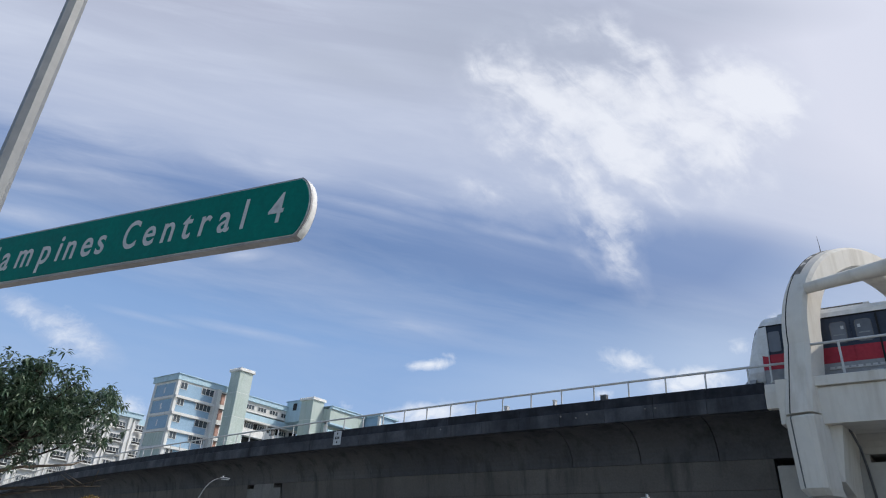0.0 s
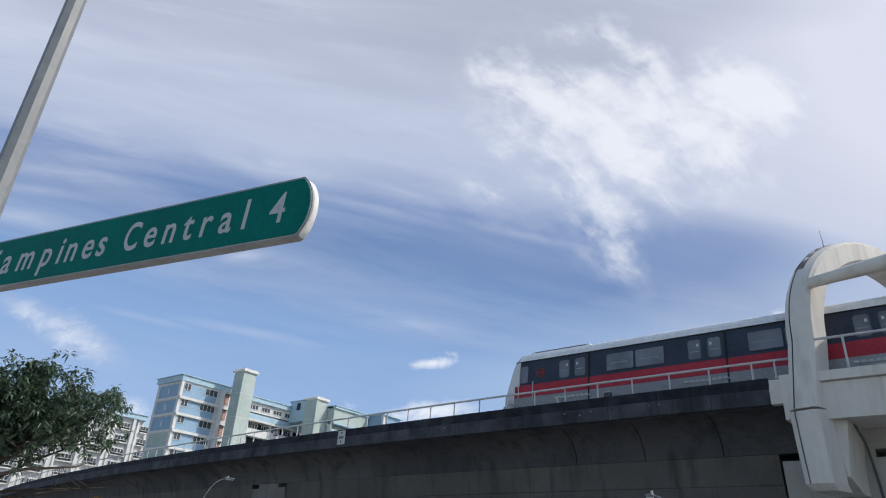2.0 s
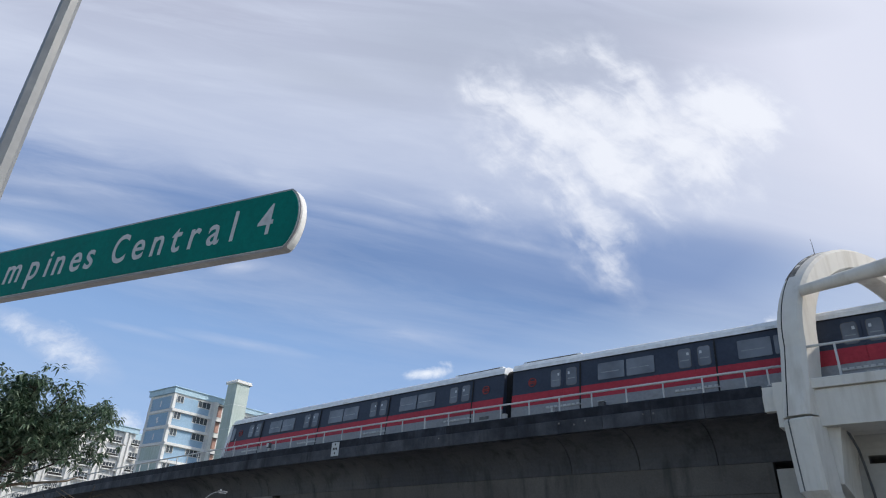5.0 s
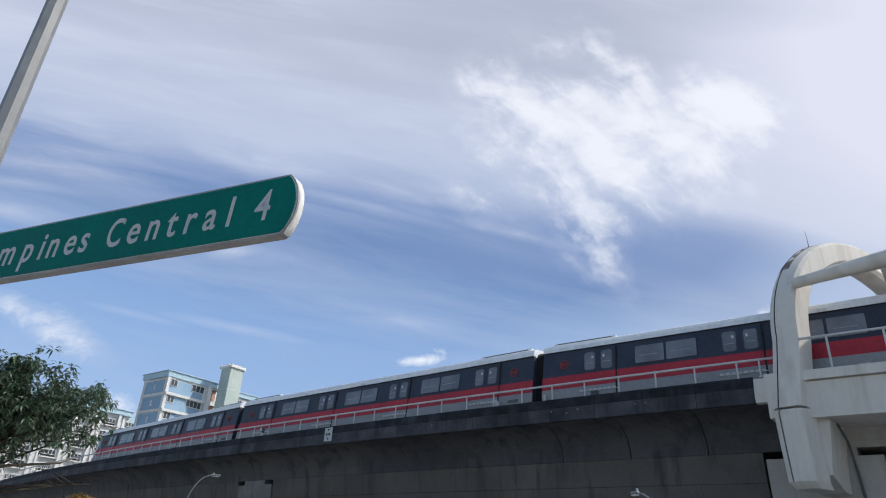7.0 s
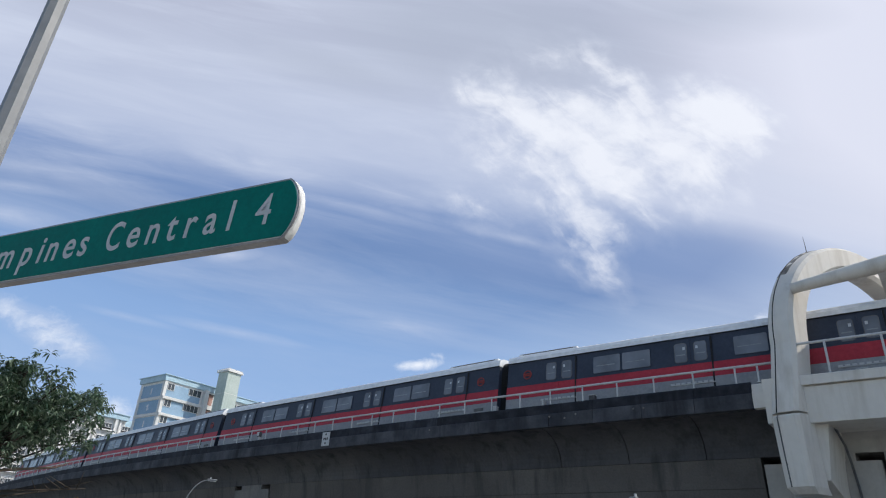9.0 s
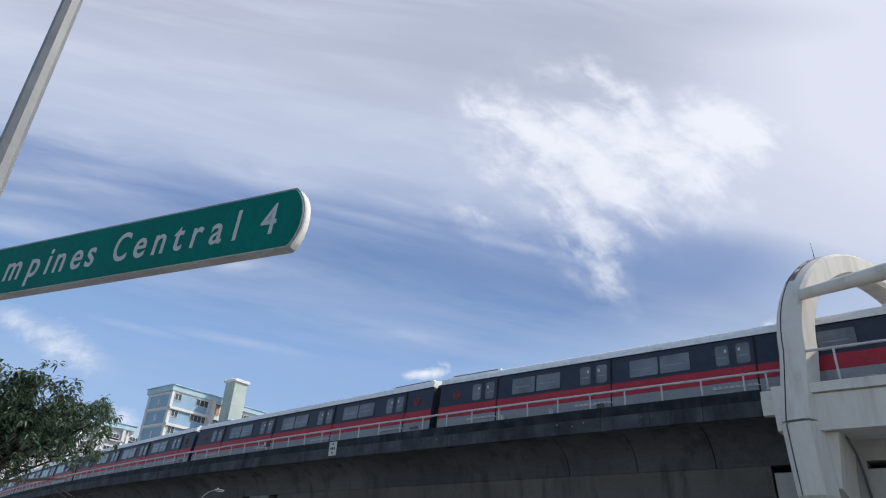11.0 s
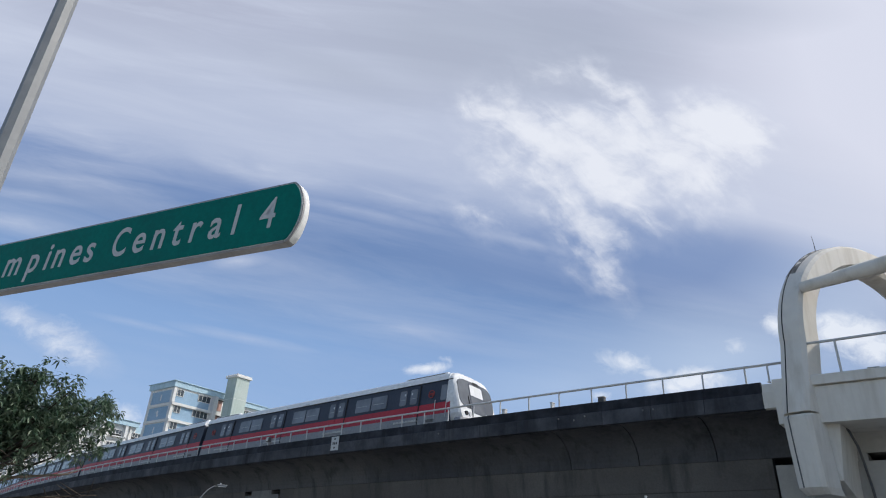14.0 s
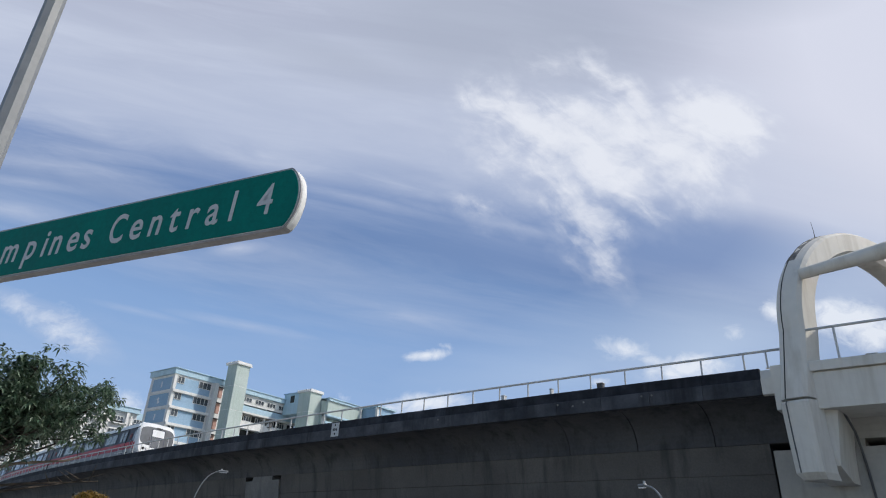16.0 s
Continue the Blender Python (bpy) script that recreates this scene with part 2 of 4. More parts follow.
def tex(n, l, vec, scale, detail=6.0, rough=0.55, turn=0.0, stretch=(1, 1, 1), distort=0.0, shift=(0, 0, 0)):
    mp, tx = n.new("ShaderNodeMapping"), n.new("ShaderNodeTexNoise")
    mp.vector_type = "TEXTURE"
    mp.inputs["Rotation"].default_value = (0, 0, radians(turn))
    mp.inputs["Scale"].default_value, mp.inputs["Location"].default_value = [1 / k for k in stretch], shift
    l.new(vec, mp.inputs[0]), l.new(mp.outputs[0], tx.inputs["Vector"])
    tx.inputs["Scale"].default_value, tx.inputs["Detail"].default_value = scale, detail
    tx.inputs["Roughness"].default_value, tx.inputs["Distortion"].default_value = rough, distort
    return tx.outputs[0]


def puff(n, l, vec, u, v, ru, rv, turn, gain=1.0):
    """A soft round spot: gain in the middle, falling to 0 at its rim."""
    mp, ln = n.new("ShaderNodeMapping"), n.new("ShaderNodeVectorMath")
    mp.vector_type = "TEXTURE"
    mp.inputs["Location"].default_value, mp.inputs["Rotation"].default_value, mp.inputs["Scale"].default_value = (u, v, 0), (0, 0, radians(turn)), (ru, rv, 1)
    ln.operation = "LENGTH"
    l.new(vec, mp.inputs[0]), l.new(mp.outputs[0], ln.inputs[0])
    return calc(n, l, "MULTIPLY", calc(n, l, "SUBTRACT", 1.0, ln.outputs["Value"], clamp=True), gain)


def glow_sheet(name, m, n, l, p, colour, alpha):
    em, tr, mx = n.new("ShaderNodeEmission"), n.new("ShaderNodeBsdfTransparent"), n.new("ShaderNodeMixShader")
    n.remove(p)
    if isinstance(colour, bpy.types.NodeSocket):
        l.new(colour, em.inputs[0])
    else:
        em.inputs[0].default_value = (*colour, 1)
    l.new(alpha, mx.inputs[0]), l.new(tr.outputs[0], mx.inputs[1]), l.new(em.outputs[0], mx.inputs[2])
    l.new(mx.outputs[0], n["Material Output"].inputs[0])
    return m


def backdrop_mat():
    m, n, l, p = nodes_of("hazy_sky")
    vec, u, v = sky_uv(n, l)
    wob = tex(n, l, vec, 1.6, 3, 0.5, shift=(4, 1, 0))
    h = calc(n, l, "ADD", v, calc(n, l, "MULTIPLY", calc(n, l, "SUBTRACT", wob, 0.5), 0.10))
    h = calc(n, l, "ADD", h, calc(n, l, "MULTIPLY", u, 0.135))
    base = ramp(n, l, h, [(0.06, SKY0), (0.30, SKY1), (0.47, SKY2), (0.56, SKY3), (0.65, SKY4), (0.82, SKY5), (1.0, SKY6)]).outputs[0]
    # long thin streaks of high cloud, sinking to the right
    st = tex(n, l, vec, 2.4, 7, 0.6, -9, (0.5, 3.4, 1), 0.6, (0.4, 0.3, 0))
    st2 = tex(n, l, vec, 5.5, 6, 0.62, -11, (0.45, 3.0, 1), 0.9, (3, 1, 0))
    f = ramp(n, l, st, [(0.44, (0, 0, 0)), (0.68, (1, 1, 1))]).outputs[0]
    f2 = ramp(n, l, st2, [(0.48, (0, 0, 0)), (0.75, (1, 1, 1))]).outputs[0]
    lift = calc(n, l, "MULTIPLY_ADD", v, 1.1, -0.12, clamp=True)
    k = calc(n, l, "MULTIPLY", calc(n, l, "MULTIPLY_ADD", f2, 0.30, calc(n, l, "MULTIPLY", f, 0.62)), lift, clamp=True)
    col = mixc(n, l, k, base, VEIL)
    # brighter haze on the sun's side
    side = calc(n, l, "MULTIPLY", calc(n, l, "MULTIPLY_ADD", u, 1.5, -0.42, clamp=True), calc(n, l, "MULTIPLY_ADD", v, 1.8, -0.5, clamp=True))
    col = mixc(n, l, calc(n, l, "MULTIPLY", side, 1.6, clamp=True), col, HAZE)
    # dull grey veil overhead, a clearing of deeper blue under the great cloud, pale air low on the sun's side
    for spots, tone in ((GREYVEIL, GREY), (CLEARING, SKY3), (LOWHAZE, PALE)):
        d = None
        for q in spots:
            s = puff(n, l, vec, *q)
            d = s if d is None else calc(n, l, "MAXIMUM", d, s)
        d = calc(n, l, "MULTIPLY", d, calc(n, l, "MULTIPLY_ADD", wob, 1.2, 0.75), clamp=True)
        col = mixc(n, l, calc(n, l, "MULTIPLY", calc(n, l, "SMOOTH_MIN", d, 0.8, 0.3), 0.95, clamp=True), col, tone)
    # soft single streaks
    d = None
    for q in STREAKS:
        s = puff(n, l, vec, *q)
        d = s if d is None else calc(n, l, "MAXIMUM", d, s)
    wisp = tex(n, l, vec, 9, 7, 0.6, -9, (0.6, 2.2, 1), 0.6)
    col = mixc(n, l, calc(n, l, "MULTIPLY", d, calc(n, l, "MULTIPLY_ADD", wisp, 1.9, -0.45, clamp=True), clamp=True), col, VEIL)
    # heaped clouds low over the horizon
    d = None
    for q in LOWCLOUDS:
        s = puff(n, l, vec, *q)
        d = s if d is None else calc(n, l, "MAXIMUM", d, s)
    nz = tex(n, l, vec, 30, 8, 0.66, 0, (1, 1.4, 1), 0.5)
    dens = calc(n, l, "ADD", d, calc(n, l, "MULTIPLY", calc(n, l, "SUBTRACT", nz, 0.5), 1.5))
    fc = ramp(n, l, dens, [(0.22, (0, 0, 0)), (0.95, (1, 1, 1))]).outputs[0]
    fc = calc(n, l, "MULTIPLY", fc, calc(n, l, "MULTIPLY", d, 2.2, clamp=True), clamp=True)
    col = mixc(n, l, calc(n, l, "MULTIPLY", fc, 0.92), col, CUMULUS)
    # soft rim, so that the sheet melts into the open sky
    edge = None
    for a, k0, k1 in ((u, -3.2, 4.6), (u, 3.2, 4.6), (v, -3.0, 5.6)):
        e = calc(n, l, "MULTIPLY_ADD", a, k0, k1, clamp=True)
        edge = e if edge is None else calc(n, l, "MULTIPLY", edge, e)
    return glow_sheet("hazy_sky", m, n, l, p, col, edge)


SKY0, SKY1, SKY2, SKY3 = (0.37, 0.535, 0.815), (0.25, 0.405, 0.70), (0.165, 0.27, 0.51), (0.205, 0.305, 0.545)
GREY, PALE = (0.43, 0.48, 0.605), (0.56, 0.68, 0.87)
SKY4, SKY5, SKY6 = (0.47, 0.54, 0.72), (0.50, 0.555, 0.71), (0.46, 0.50, 0.64)
VEIL, HAZE, CUMULUS, CLOUDWHITE = (0.62, 0.68, 0.83), (0.72, 0.75, 0.88), (0.84, 0.89, 0.98), (0.86, 0.89, 0.97)
LOWCLOUDS = [(-0.022, 0.295, 0.053, 0.015, 10, 0.95), (0.006, 0.311, 0.027, 0.011, -12, 0.5), (-0.046, 0.291, 0.026, 0.011, 4, 0.6), (-0.019, 0.219, 0.111, 0.027, 9, 1.0), (-0.053, 0.214, 0.076, 0.019, 7, 0.8),
             (-0.148, 0.223, 0.03, 0.013, -16, 0.5), (0.285, 0.323, 0.065, 0.032, -7, 0.75), (0.328, 0.307, 0.056, 0.021, -11, 0.6), (0.384, 0.295, 0.098, 0.032, 9, 1.2), (0.247, 0.267, 0.024, 0.013, 6, 0.8),
             (-0.469, 0.198, 0.064, 0.027, -21, 0.7), (-0.598, 0.307, 0.125, 0.05, -26, 0.55), (-0.671, 0.335, 0.093, 0.037, -27, 0.5), (0.653, 0.39, 0.104, 0.049, 1, 1.4), (0.536, 0.399, 0.036, 0.032, -22, 0.9),
             (0.694, 0.369, 0.102, 0.043, 7, 1.1), (0.466, 0.356, 0.034, 0.026, 20, 0.6), (0.611, 0.408, 0.047, 0.023, 8, 0.8)]
STREAKS = [(-0.662, 0.336, 0.102, 0.025, -23, 0.9), (-0.598, 0.307, 0.124, 0.033, -23, 1.2), (-0.547, 0.287, 0.059, 0.023, -26, 0.9), (-0.35, 0.462, 0.056, 0.015, 7, 1.0), (-0.324, 0.33, 0.138, 0.011, -8, 0.7),
           (-0.491, 0.343, 0.104, 0.008, -10, 0.4), (-0.084, 0.361, 0.256, 0.027, -8, 0.5), (-0.704, 0.608, 0.273, 0.021, -6, 0.6), (-0.742, 0.569, 0.187, 0.013, -6, 0.5), (-0.742, 0.512, 0.143, 0.021, -7, 0.8),
           (-0.621, 0.638, 0.338, 0.026, -6, 0.5), (-0.183, 0.575, 0.242, 0.018, -11, 0.6), (-0.004, 0.554, 0.236, 0.016, -12, 0.5), (0.134, 0.525, 0.173, 0.013, -11, 0.5), (0.677, 0.648, 0.177, 0.043, -24, 0.6),
           (-0.68, 0.696, 0.368, 0.059, -12, 0.8), (-0.336, 0.647, 0.317, 0.051, -12, 0.8), (-0.086, 0.599, 0.182, 0.034, -12, 0.7)]
GREYVEIL = [(0.087, 0.978, 0.433, 0.197, -2, 1.0), (-0.222, 0.88, 0.297, 0.083, -14, 0.5), (0.497, 1.088, 0.357, 0.096, 5, 0.5)]
LOWHAZE = [(0.428, 0.33, 0.436, 0.135, 9, 0.5), (0.187, 0.278, 0.291, 0.079, 10, 0.35), (0.65, 0.421, 0.252, 0.169, 19, 0.4)]
CLEARING = [(0.412, 0.517, 0.34, 0.099, -4, 1.0), (0.153, 0.478, 0.312, 0.063, -3, 0.7)]

bm = bmesh.new()
cols, rws = 60, 40
grid = []
for j in range(rws + 1):
    el = radians(-1.0 + 62.0 * j / rws)
    grid.append([bm.verts.new((4000 * math.sin(a) * math.cos(el), 4000 * math.cos(a) * math.cos(el), 4000 * math.sin(el))) for a in (radians(-58 + 116 * i / cols) for i in range(cols + 1))])
for j in range(rws):
    for i in range(cols):
        bm.faces.new((grid[j][i], grid[j][i + 1], grid[j + 1][i + 1], grid[j + 1][i]))
tagged(part("backdrop", bm, backdrop_mat(), m=Matrix.Rotation(-VIEW_AZ, 4, "Z"), smooth=True), "hazy blue sky with thin streaky high clouds", "sky", kind="structure")

CLOUD_H = 900.0
BIGCLOUD = [(0.089, 0.882, 0.155, 0.069, -11, 0.85), (0.17, 0.823, 0.274, 0.117, -44, 1.05), (0.241, 0.852, 0.304, 0.121, -1, 1.0), (0.292, 0.763, 0.264, 0.147, -53, 1.1), (0.38, 0.837, 0.275, 0.153, -5, 1.05),
            (0.44, 0.773, 0.227, 0.172, -50, 1.05), (0.543, 0.872, 0.194, 0.143, -7, 1.3), (0.604, 0.852, 0.129, 0.103, 76, 1.15), (0.48, 0.703, 0.119, 0.115, 55, 0.9), (0.364, 0.703, 0.137, 0.109, -63, 0.85),
            (0.324, 0.992, 0.15, 0.059, -67, 0.75), (0.392, 0.936, 0.154, 0.062, -49, 0.75), (0.219, 0.673, 0.225, 0.107, -57, 0.85), (0.272, 0.59, 0.14, 0.11, 66, 0.85), (0.282, 0.547, 0.125, 0.067, -75, 0.8),
            (0.297, 0.494, 0.07, 0.033, -50, 0.55), (0.057, 0.609, 0.162, 0.049, -24, 0.5), (0.111, 0.729, 0.23, 0.147, -49, 0.55), (0.213, 1.011, 0.227, 0.126, 7, 0.35), (0.214, 0.574, 0.133, 0.038, -21, 0.45)]


def cloud_mat():
    m, n, l, p = nodes_of("wispy_cloud")
    vec, u, v = sky_uv(n, l)
    w = n.new("ShaderNodeTexNoise")
    w.inputs["Scale"].default_value, w.inputs["Detail"].default_value = 9.0, 6.0
    l.new(vec, w.inputs["Vector"])
    off, sc, ad = n.new("ShaderNodeVectorMath"), n.new("ShaderNodeVectorMath"), n.new("ShaderNodeVectorMath")
    off.operation, sc.operation, ad.operation = "SUBTRACT", "SCALE", "ADD"
    off.inputs[1].default_value, sc.inputs[3].default_value = (0.5, 0.5, 0.5), 0.10
    l.new(w.outputs["Color"], off.inputs[0]), l.new(off.outputs[0], sc.inputs[0]), l.new(vec, ad.inputs[0]), l.new(sc.outputs[0], ad.inputs[1])
    wv = ad.outputs[0]
    d = None
    for q in BIGCLOUD:
        s = puff(n, l, wv, *q)
        d = s if d is None else calc(n, l, "MAXIMUM", d, s)
    fib = tex(n, l, wv, 6.5, 8, 0.6, -42, (0.55, 2.0, 1), 0.7)
    fine = tex(n, l, wv, 18, 8, 0.66, -55, (0.7, 1.5, 1), 0.5)
    lump = tex(n, l, vec, 14, 6, 0.55, 20, (1, 1.2, 1), 0.2, (2, 5, 0))
    t = calc(n, l, "ADD", calc(n, l, "MULTIPLY", calc(n, l, "SUBTRACT", fib, 0.5), 1.1), calc(n, l, "MULTIPLY", calc(n, l, "SUBTRACT", fine, 0.5), 0.6))
    t = calc(n, l, "ADD", t, calc(n, l, "MULTIPLY", calc(n, l, "SUBTRACT", lump, 0.5), 1.25))
    dens = calc(n, l, "ADD", d, calc(n, l, "MULTIPLY", t, calc(n, l, "MULTIPLY", d, 2.2, clamp=True)))
    dens = calc(n, l, "MULTIPLY", dens, 0.95)
    a = ramp(n, l, dens, [(0.04, (0, 0, 0)), (0.25, (0.16,) * 3), (0.55, (0.58,) * 3), (1.0, (1, 1, 1))]).outputs[0]
    shade = ramp(n, l, dens, [(0.08, VEIL), (0.75, CLOUDWHITE)]).outputs[0]
    return glow_sheet("wispy_cloud", m, n, l, p, shade, calc(n, l, "MULTIPLY", a, 0.9))


cb = bmesh.new()
bmesh.ops.create_grid(cb, x_segments=20, y_segments=20, size=1.0)
for v in cb.verts:
    v.co = Vector((v.co.x * 1500, 1500 + v.co.y * 1000, CLOUD_H))
cloud = tagged(part("cloud", cb, cloud_mat(), smooth=True), "bright white wispy cloud with a pointed tail drifting in hazy sky", "cloud", kind="stuff")
CLOUD_BASE = Matrix.Rotation(-VIEW_AZ, 4, "Z")

# ---- viaduct ----
RAIL_Z = 7.30
PIER_S = (-60.5, -28.45, 3.54, 35.55, 67.5, 99.5, 131.5, 163.5, 195.5)
viaduct = empty("viaduct", pose(0, 0, 0), "weathered dark grey concrete railway viaduct with curved underside", "viaduct", kind="structure")
COVE_Z = 6.10
# hollow cove under each wing: level at the lip, plumb where it meets the girder
flare = [(-0.52 + 1.58 * math.sin(q), COVE_Z + 1.30 * math.cos(q)) for q in (radians(90 * i / 10) for i in range(11))]
prof = [(-0.52, 7.60)] + flare + [(1.10, COVE_Z), (7.20, COVE_Z)] + [(7.73 - o, z) for o, z in reversed(flare)] + [(8.25, 7.60)]
SEG = 3.06
s = -60.0
while s < 200:
    # the joints nearest the station have opened, the rest are tight
    ga, gb = (0.020 if 6 < q < 15 or 33 < q < 40 else 0.006 for q in (s, s + SEG))
    part("deck_segment", sweep(bmesh.new(), prof, s + ga, s + SEG - gb, 1.6), M_SOFFITSHADE if s > 1.3 else M_CREAMSHADE, viaduct)
    s += SEG
for a, b in zip((-90,) + PIER_S, PIER_S + (215,)):
    a, b = max(a, -60), min(b, 200)
    if b > a:
        # station-side girder takes the cream with shade mixed into its colour
        part("girder", sweep(bmesh.new(), [(1.09, COVE_Z - 0.008), (7.21, COVE_Z - 0.008), (6.9, 3.75), (1.39, 3.75), (1.25, 5.05), (1.215, 5.08)], a + 1.90, b - 1.90, 2.5), M_CONC if a > 3 else M_CREAMSHADE, viaduct)
for ps in PIER_S:
    bm = bmesh.new()
    sweep(bm, [(1.06, COVE_Z - 0.26), (7.24, COVE_Z - 0.26), (7.0, 3.4), (1.32, 3.4)], ps - 1.80, ps + 1.80, 3)
    sweep(bm, [(1.06, COVE_Z - 0.008), (7.24, COVE_Z - 0.008), (7.24, COVE_Z - 0.26), (1.06, COVE_Z - 0.26)], ps - 1.07, ps + 1.07, 3)
    part("pier_head", bm, M_CREAMSHADE if ps < 5 else M_PIER, viaduct)
    m = arc_pose(ps, 4.15, 0)
    bm = box(bmesh.new(), -1.1, 1.1, -1.7, 1.7, -0.3, 3.42, 0.18)
    part("pier_column", bm, M_PIER, viaduct, m=m)
part("track_bed", sweep(bmesh.new(), [(-0.45, 7.602), (8.2, 7.602), (8.2, 7.61), (-0.45, 7.61)], -60, 200, 3), M_BALLAST, viaduct)
# outer parapet: upright panels with a ledge, set end to end
PAR_PROF = [(-0.78, 7.42), (-0.78, 7.93), (-0.75, 7.96), (-0.50, 7.96), (-0.50, 7.42)]
CAP_PROF = [(-0.74, 7.964), (-0.74, 8.31), (-0.71, 8.36), (-0.50, 8.36), (-0.50, 7.964)]
s = 5.0
while s < 170:
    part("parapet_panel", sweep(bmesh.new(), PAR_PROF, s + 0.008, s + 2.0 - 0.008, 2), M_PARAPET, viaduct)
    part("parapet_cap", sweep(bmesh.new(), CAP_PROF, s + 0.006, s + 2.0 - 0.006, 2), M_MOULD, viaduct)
    s += 2.0
s = -59.0
while s < 190:
    part("far_parapet_panel", sweep(bmesh.new(), [(8.1, 7.42), (8.1, 8.33), (8.4, 8.33), (8.4, 7.42)], s + 0.01, s + 6 - 0.01, 3), M_PARAPET, viaduct)
    s += 6.0
for o in (0.88, 2.32, 5.08, 6.52):
    part("rail", sweep(bmesh.new(), [(o - 0.036, 7.60), (o - 0.036, 7.76), (o + 0.036, 7.76), (o + 0.036, 7.60)], -60, 200, 3), M_RAILSTEEL, viaduct)

for s in (8.9, 9.3, 11.75, 12.25, 12.95, 19.4):
    bm = bmesh.new()
    bmesh.ops.create_cone(bm, cap_ends=True, segments=10, radius1=0.045, radius2=0.03, depth=0.03, matrix=arc_pose(s, -0.79, 7.78 + 0.06 * math.sin(s * 5)) @ Matrix.Rotation(radians(90), 4, "X"))
    part("anchor_cap", bm, M_PIER, viaduct, "small pale patch of mortar")

# handrail on the parapet
handrail = empty("handrail", arc_pose(5, -0.62, 8.36), "grey galvanised tube handrail on a concrete parapet", "handrail", kind="structure")
inv = handrail.matrix_basis.inverted()
post_me = None
s = 5.48
while s < 120:
    if post_me is None:
        bm = tube(bmesh.new(), [(0, 0, -0.02), (0, 0, 0.60)], 0.034, 8)
        box(bm, -0.06, 0.06, -0.06, 0.06, -0.02, 0.012)
        ob = part("post", bm, M_GALV, handrail, m=inv @ arc_pose(s, -0.62, 8.36))
        post_me = ob.data
    else:
        link("post", post_me, M_GALV, handrail, m=inv @ arc_pose(s, -0.62, 8.36))
    s += 1.5
link("post", post_me, M_GALV, handrail, m=inv @ arc_pose(4.72, -0.62, 8.36))
bm = tube(bmesh.new(), [inv @ arc(4.25 + i * 1.45, -0.62, 8.98) for i in range(80)], 0.046, 10)
part("top_rail", bm, M_GALV, handrail, smooth=True)

# plates and boxes on the parapet
def track_plate():
    e = empty("marker_plate", arc_pose(26.7, -0.80, 7.92), "small white rectangular marker plate on the parapet", "marker plate")
    part("plate", box(bmesh.new(), -0.30, 0.30, -0.012, 0.012, -0.36, 0.36, 0.006), M_SIGNWHITE, e)
    for z in (0.24, -0.22):
        bm = bmesh.new()
        bmesh.ops.create_cone(bm, cap_ends=True, segments=12, radius1=0.055, radius2=0.055, depth=0.01, matrix=Matrix.Translation((0, -0.018, z)) @ Matrix.Rotation(radians(90), 4, "X"))
        part("dot", bm, M_BLACK, e)
    bm = bmesh.new()
    for k in (-0.13, 0.0, 0.13):
        box(bm, k - 0.04, k + 0.04, -0.02, -0.013, -0.06, 0.07)
    part("number_bars", bm, M_BLACK, e)


track_plate()


def trackside_box(s, w, h):
    e = empty("trackside_box", arc_pose(s, -0.28, 7.606), "small grey trackside equipment box behind the parapet", "equipment box", "trackside boxes")
    part("case", box(bmesh.new(), -w, w, -0.1, 0.1, 0.0, h - 0.03, 0.01), M_GALV if w < 0.12 else M_UNDER, e)
    part("lid", box(bmesh.new(), -w - 0.015, w + 0.015, -0.115, 0.115, h - 0.03, h, 0.006), M_GALV, e)


for s, w, h in ((15.98, 0.08, 1.06), (13.5, 0.05, 1.08), (11.2, 0.13, 1.06), (33.5, 0.10, 1.0), (1.6, 0.16, 0.92)):
    trackside_box(s, w, h)

def rail_camera():
    e = empty("rail_monitor", arc_pose(33.15, -0.62, 8.36), "small grey monitor box clamped to the handrail", "monitor box")
    part("stem", tube(bmesh.new(), [(0, 0, 0), (0, 0, 0.4)], 0.035, 8), M_GALV, e)
    part("case", box(bmesh.new(), -0.13, 0.13, -0.10, 0.10, 0.22, 0.50, 0.02), M_UNDER, e)
    part("front", box(bmesh.new(), -0.10, 0.10, -0.115, -0.095, 0.26, 0.47, 0.005), M_GALV, e)


rail_camera()

# ---- station end: white fascia, arch and roof tube ----
station = empty("station", pose(0, 0, 0), "white painted concrete station edge with a rounded portal arch", "station", kind="structure")
part("fascia", sweep(bmesh.new(), [(-1.15, 6.72), (-1.15, 7.88), (-1.06, 7.882), (-1.06, 7.93), (-0.90, 7.93), (-0.90, 6.72)], -40, 3.45, 1.5), M_WHITE, station)
part("coping", sweep(bmesh.new(), [(-1.25, 7.935), (-1.25, 8.23), (-1.22, 8.26), (-0.90, 8.26), (-0.90, 7.935)], -40, 3.45, 1.5), M_WHITE, station)
part("soffit", sweep(bmesh.new(), [(-0.90, 6.74), (-0.90, 6.95), (1.2, 6.95), (1.2, 6.74)], -40, 3.45, 2), M_WHITE, station)
part("end_block", sweep(bmesh.new(), [(-1.10, 6.80), (-1.10, 8.30), (-0.45, 8.30), (-0.45, 6.80)], 4.0, 4.555, 1), M_WHITE, station)
part("broken_block", sweep(bmesh.new(), [(-0.80, 7.42), (-0.80, 7.98), (-0.74, 8.0), (-0.70, 8.28), (-0.45, 8.28), (-0.45, 7.42)], 4.56, 4.985, 1), M_WHITE, station)
part("pier_block", sweep(bmesh.new(), [(0.95, COVE_Z - 0.28), (1.055, COVE_Z - 0.28), (1.30, 3.42), (1.2, 3.42)], 1.76, 5.32, 1), M_CREAMSHADE, station)

